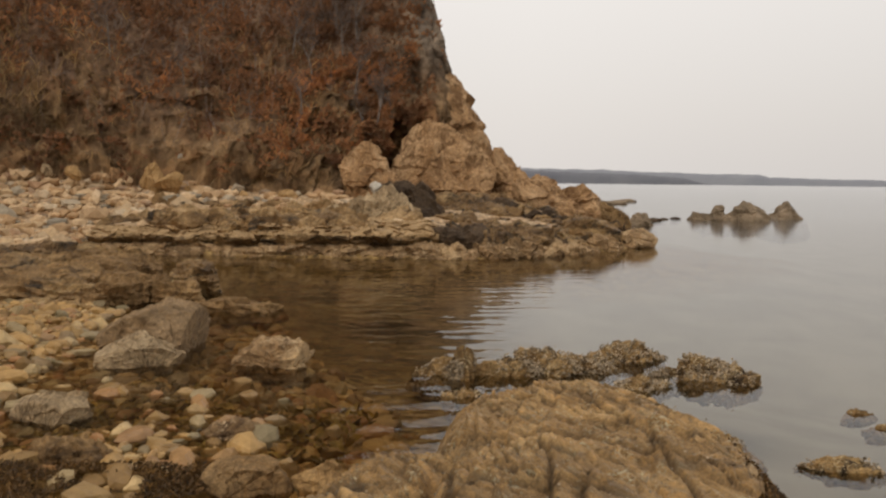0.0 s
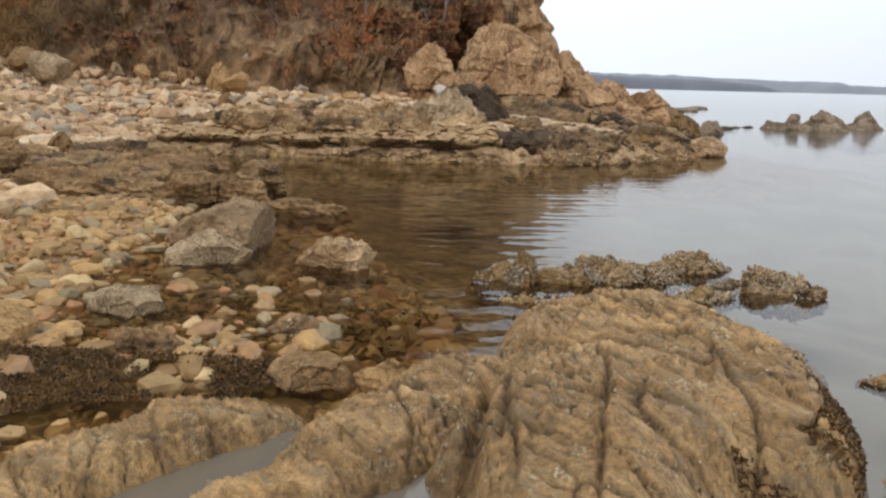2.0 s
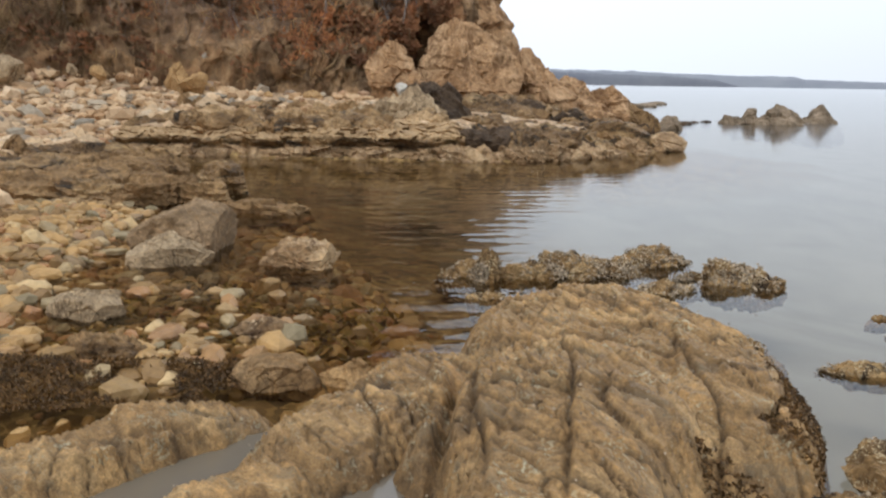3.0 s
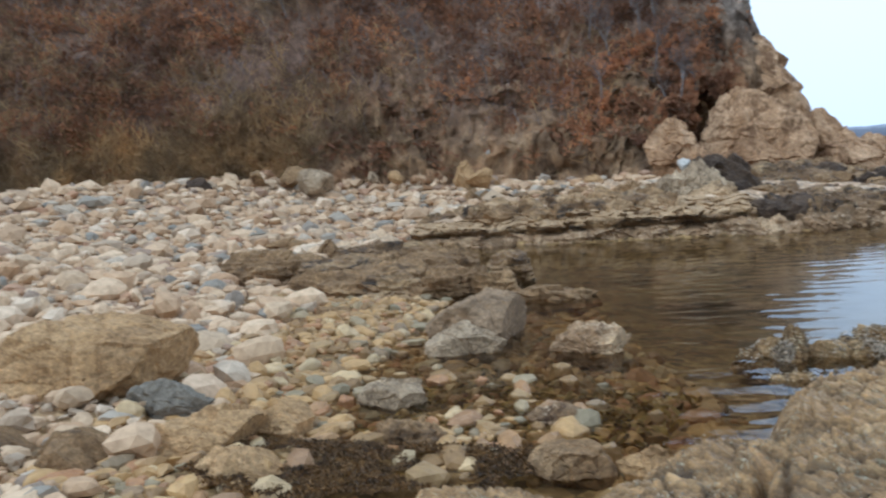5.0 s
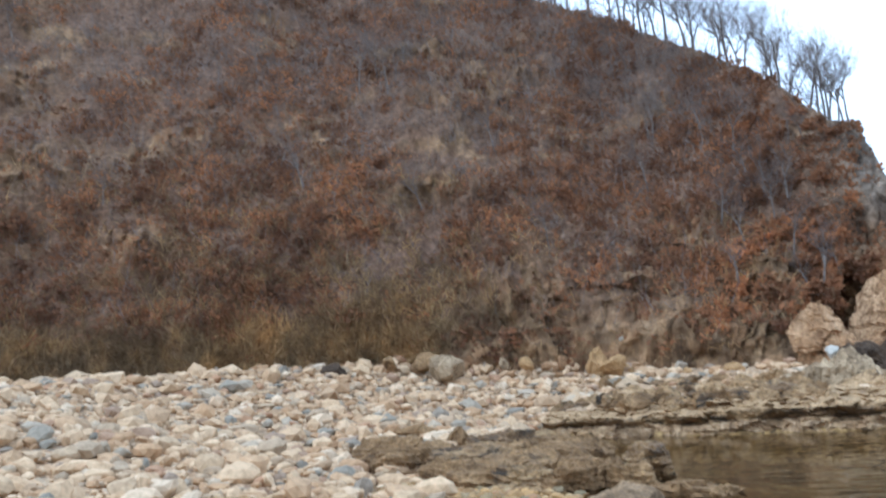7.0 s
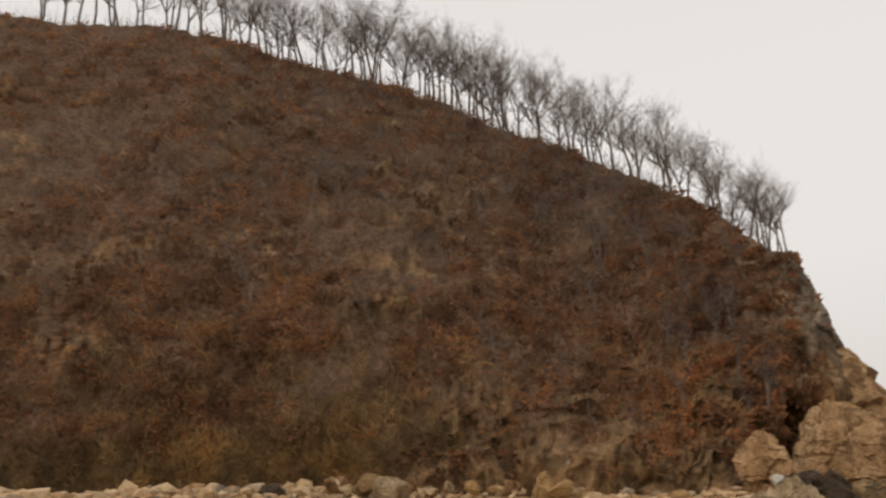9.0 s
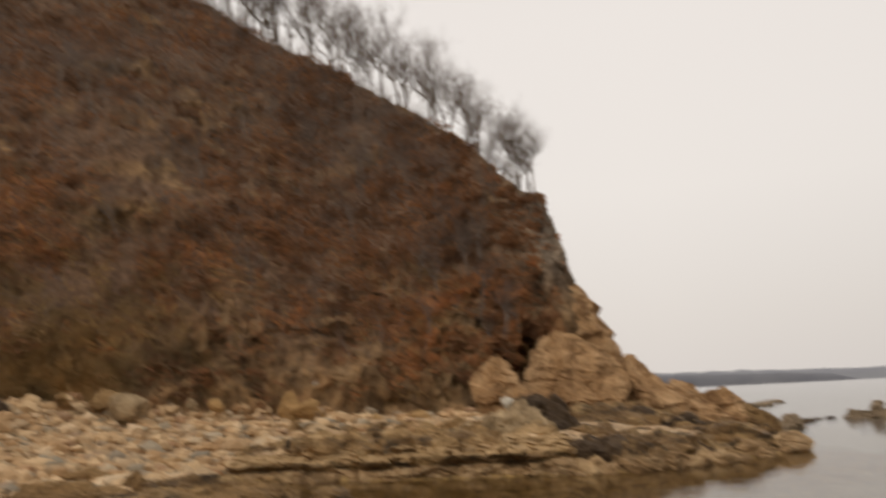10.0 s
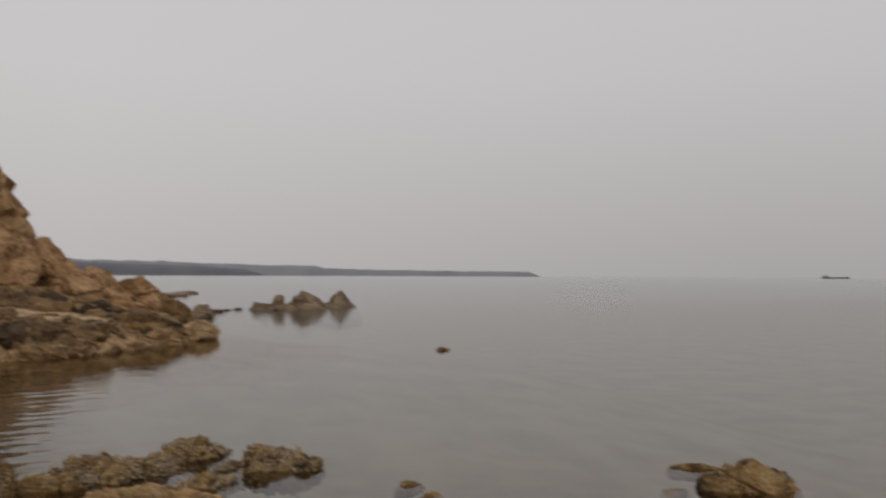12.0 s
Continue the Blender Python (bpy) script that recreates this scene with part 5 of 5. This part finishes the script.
# bushes: centres on the slope, each a cluster of leaves
s, v = brng.uniform(0.1, 0.82, 12000), brng.uniform(0.0, 1.02, 12000)
p, nrm = hill_at(s, v)
keep = brng.uniform(size=12000) < leafy(p) * 0.97 + 0.02 * (p[:, 0] < -8)
p, nrm = p[keep], nrm[keep]
per = 48
c = np.repeat(p, per, 0)
radius = np.repeat(brng.uniform(0.35, 0.95, len(p)) * (0.35 + 0.65 * smooth(-3, -8, p[:, 0])), per)[:, None]
off = brng.normal(size=(len(c), 3))
off /= np.linalg.norm(off, axis=1)[:, None]
off *= brng.uniform(0.45, 1.0, (len(c), 1))
pts = c + np.repeat(nrm, per, 0) * 0.25 + off * radius * np.array([1, 1, 0.75])
vv, ff = blades(pts, off, 0.18, 0.12, 0.6, 92, 0.2, True)
brush = new("brush", mesh_from("brush", vv, ff, LEAF))
tagged(brush, "rust brown dry oak brush covering the steep slope", "brush", kind="stuff")

# bare upright stems all over the slope
s, v = brng.uniform(0.1, 0.84, 26000), brng.uniform(0.05, 1.05, 26000)
p, nrm = hill_at(s, v)
keep = brng.uniform(size=len(p)) < (0.1 + 0.5 * smooth(9, 20, p[:, 2])) * smooth(-5, -9, p[:, 0])
p, nrm = p[keep], nrm[keep]
vv, ff = blades(p, nrm * 0.4, 1.3, 0.022, 0.35, 93, 1.6)
stems = new("bare_stems", mesh_from("bare_stems", vv, ff, SHRUB))
tagged(stems, "thin bare grey stems standing over the slope", "brush", kind="stuff")

# leafless shrubs: fans of thin stems
s, v = brng.uniform(0.1, 0.78, 4200), brng.uniform(0.12, 1.0, 4200)
p, nrm = hill_at(s, v)
keep = brng.uniform(size=len(p)) < (0.12 + 0.3 * smooth(9, 20, p[:, 2]) * 1.4) * smooth(-4.5, -8, p[:, 0])
p, nrm = np.repeat(p[keep], 13, 0), np.repeat(nrm[keep], 13, 0)
vv, ff = blades(p, nrm * 0.5, 1.1, 0.02, 0.55, 95, 0.9)
shrubs = new("bare_shrubs", mesh_from("bare_shrubs", vv, ff, SHRUB))
tagged(shrubs, "leafless grey brown shrubs over the upper slope", "brush", kind="stuff")

# dry grass along the foot of the slope
s, v = brng.uniform(0.08, 0.6, 90000), brng.uniform(-0.03, 0.4, 90000)
p, nrm = hill_at(s, v)
keep = brng.uniform(size=len(p)) < smooth(-13, -20, p[:, 0]) * smooth(0.4, 0.04, v) * smooth(0.4, 0.55, fbm(p * 0.7, 3, 88)) + 0.04
s2, v2 = brng.uniform(0.05, 0.36, 46000), brng.uniform(-0.02, 0.11, 46000)
p2, n2 = hill_at(s2, v2)
thick = brng.uniform(size=len(p2)) < smooth(-14, -20, p2[:, 0]) * smooth(0.09, 0.03, v2 - 0.03 * fbm(p2 * 0.4, 3, 89))
p, nrm, keep = np.concatenate([p[keep], p2[thick]]), np.concatenate([nrm[keep], n2[thick]]), slice(None)
vv, ff = blades(p[keep], nrm[keep] * 0.3, 0.6, 0.035, 0.5, 94, 0.6)
grass = new("dry_grass", mesh_from("dry_grass", vv, ff, GRASS))
tagged(grass, "dry tan grass along the foot of the slope", "grass", kind="stuff")


def limb(vs, fs, a, b, r0, r1, sides=4):
    """A tapered stick from a to b."""
    a, b = np.array(a), np.array(b)
    t = b - a
    t = t / (np.linalg.norm(t) + 1e-9)
    u = np.cross(t, (0.31, 0.85, 0.43))
    u /= np.linalg.norm(u) + 1e-9
    w = np.cross(t, u)
    at = sum(len(q) for q in vs)
    ang = np.arange(sides) * 2 * math.pi / sides
    ring = np.cos(ang)[:, None] * u + np.sin(ang)[:, None] * w
    vs += [a + ring * r0, b + ring * r1]
    fs += [(at + i, at + (i + 1) % sides, at + sides + (i + 1) % sides, at + sides + i) for i in range(sides)]


def tree_meshes(seed, height):
    rng = np.random.RandomState(seed)
    tv, tf, cv, cf = [], [], [], []

    def grow(start, way, length, radius, depth):
        pieces = 3 if depth < 3 else 2
        p = np.array(start, float)
        w = np.array(way, float)
        tips = []
        for i in range(pieces):
            w = w + rng.normal(size=3) * (0.1 if depth < 2 else 0.17) + np.array([0, 0, 0.06])
            w /= np.linalg.norm(w)
            q = p + w * length / pieces
            k0, k1 = radius * (1 - 0.45 * i / pieces), radius * (1 - 0.45 * (i + 1) / pieces)
            limb(tv if depth < 2 else cv, tf if depth < 2 else cf, p, q, k0, k1, 6 if depth == 0 else 4 if depth < 3 else 3)
            tips.append((q, w.copy(), k1))
            p = q
        if depth == 4:
            return
        for _ in range((5, 5, 5, 4)[depth]):
            q, dirn, k1 = tips[rng.randint(0 if depth else 1, pieces)]
            side = rng.normal(size=3)
            side[2] = abs(side[2]) * 0.5
            side /= np.linalg.norm(side)
            w2 = dirn * 0.85 + side * rng.uniform(0.6, 1.25) + np.array([0, 0, 0.06])
            grow(q, w2 / np.linalg.norm(w2), length * rng.uniform(0.5, 0.72), max(k1 * 0.6, 0.004), depth + 1)

    grow((0, 0, -0.3), (rng.normal() * 0.12, rng.normal() * 0.12, 1), height * 0.42, height * 0.0125, 0)
    return mesh_from("trunk", np.concatenate(tv), tf, BARK), mesh_from("crown", np.concatenate(cv), cf, TWIG)


def tree(name, meshes, label):
    base = new(name)
    for part_name, me in zip(("trunk", "crown"), meshes):
        o = new(part_name, me)
        o.parent = base
    return tagged(base, label, "tree", "bare trees on the cliff top")


KINDS = [tree_meshes(500 + q, 7.6) for q in range(5)]
trng = np.random.RandomState(17)
crest = [tree("bare_tree", k, "leafless grey tree on the cliff's crest") for k in KINDS]
u = np.linspace(0.16, 0.79, 104) + trng.normal(size=104) * 0.003
p, nrm = hill_at(u, np.full(104, 1.0) + trng.uniform(-0.005, 0.07, 104))
for i in range(104):
    k = float(np.interp(u[i], [0.16, 0.55, 0.79], [1.2, 1.08, 0.55])) * trng.uniform(0.85, 1.15)
    m = pose(*p[i], *trng.uniform(-6, 6, 2), trng.uniform(0, 360)) @ Matrix.Diagonal((k, k, k, 1))
    if i < 5:
        crest[i].matrix_world = m
    else:
        ob = copy_thing(crest[i % 5], m)
        ob.scale = (k, k, k)
u, v = trng.uniform(0.12, 0.72, 60), trng.uniform(0.2, 0.95, 60)
p, nrm = hill_at(u, v)
for i in range(60):
    k = trng.uniform(0.35, 0.65) * (1 - 0.5 * float(smooth(0.6, 0.9, v[i])))
    ob = copy_thing(crest[i % 5], pose(*p[i], *trng.uniform(-12, 12, 2), trng.uniform(0, 360)))
    ob.scale = (k, k, k)
    tagged(ob, "small leafless tree on the brushy slope", "tree", "bare trees on the slope")


# ---- seaweed ----
def weed(x0, x1, y0, y1, count, seed, label, height):
    rng = np.random.RandomState(seed)
    x, y = rng.uniform(x0, x1, count), rng.uniform(y0, y1, count)
    z = height(x, y)
    keep = (fbm(np.stack([x * 2.2, y * 2.2, 0 * x], 1), 3, seed) > 0.47) & (z > 0.0) & (z < 0.4)
    x, y, z = x[keep], y[keep], z[keep]
    p = np.stack([x, y, z + 0.004], 1)
    n = np.zeros_like(p)
    n[:, 2] = 0.25
    vv, ff = blades(p, n, 0.024, 0.012, 1.0, seed, -0.15)
    return tagged(new("seaweed", mesh_from("seaweed", vv, ff, WEED)), label, "seaweed", kind="stuff")


weed(-4.2, -1.6, 5.0, 6.3, 22000, 601, "dark brown wet seaweed on rocks by a pool", lambda x, y: np.maximum(ground_height(x, y), 0) + 0.08)
weed(1.2, 2.35, 2.9, 6.2, 46000, 602, "dark brown seaweed on the slab's wet flank", slab_height)


def kelp(count, seed):
    """Brown and olive fronds lying in patches on the bed of the cove."""
    rng = np.random.RandomState(seed)
    x, y = rng.uniform(-3.6, -0.6, count), rng.uniform(6.4, 9.4, count)
    z = ground_height(x, y)
    keep = (fbm(np.stack([x * 0.7, y * 1.1, 0 * x], 1), 4, seed) > 0.6) & (z < 0.0) & (z > -0.6)
    p = np.stack([x, y, z + 0.05], 1)[keep]
    n = np.zeros_like(p)
    vv, ff = blades(p, n, 0.13, 0.045, 1.0, seed, 0.0)
    vv[:, 2] = np.minimum(vv[:, 2], -0.02)
    return tagged(new("kelp", mesh_from("kelp", vv, ff, KELP)), "olive brown weed under the clear shallow water", "seaweed", kind="stuff")


kelp(3000, 604)
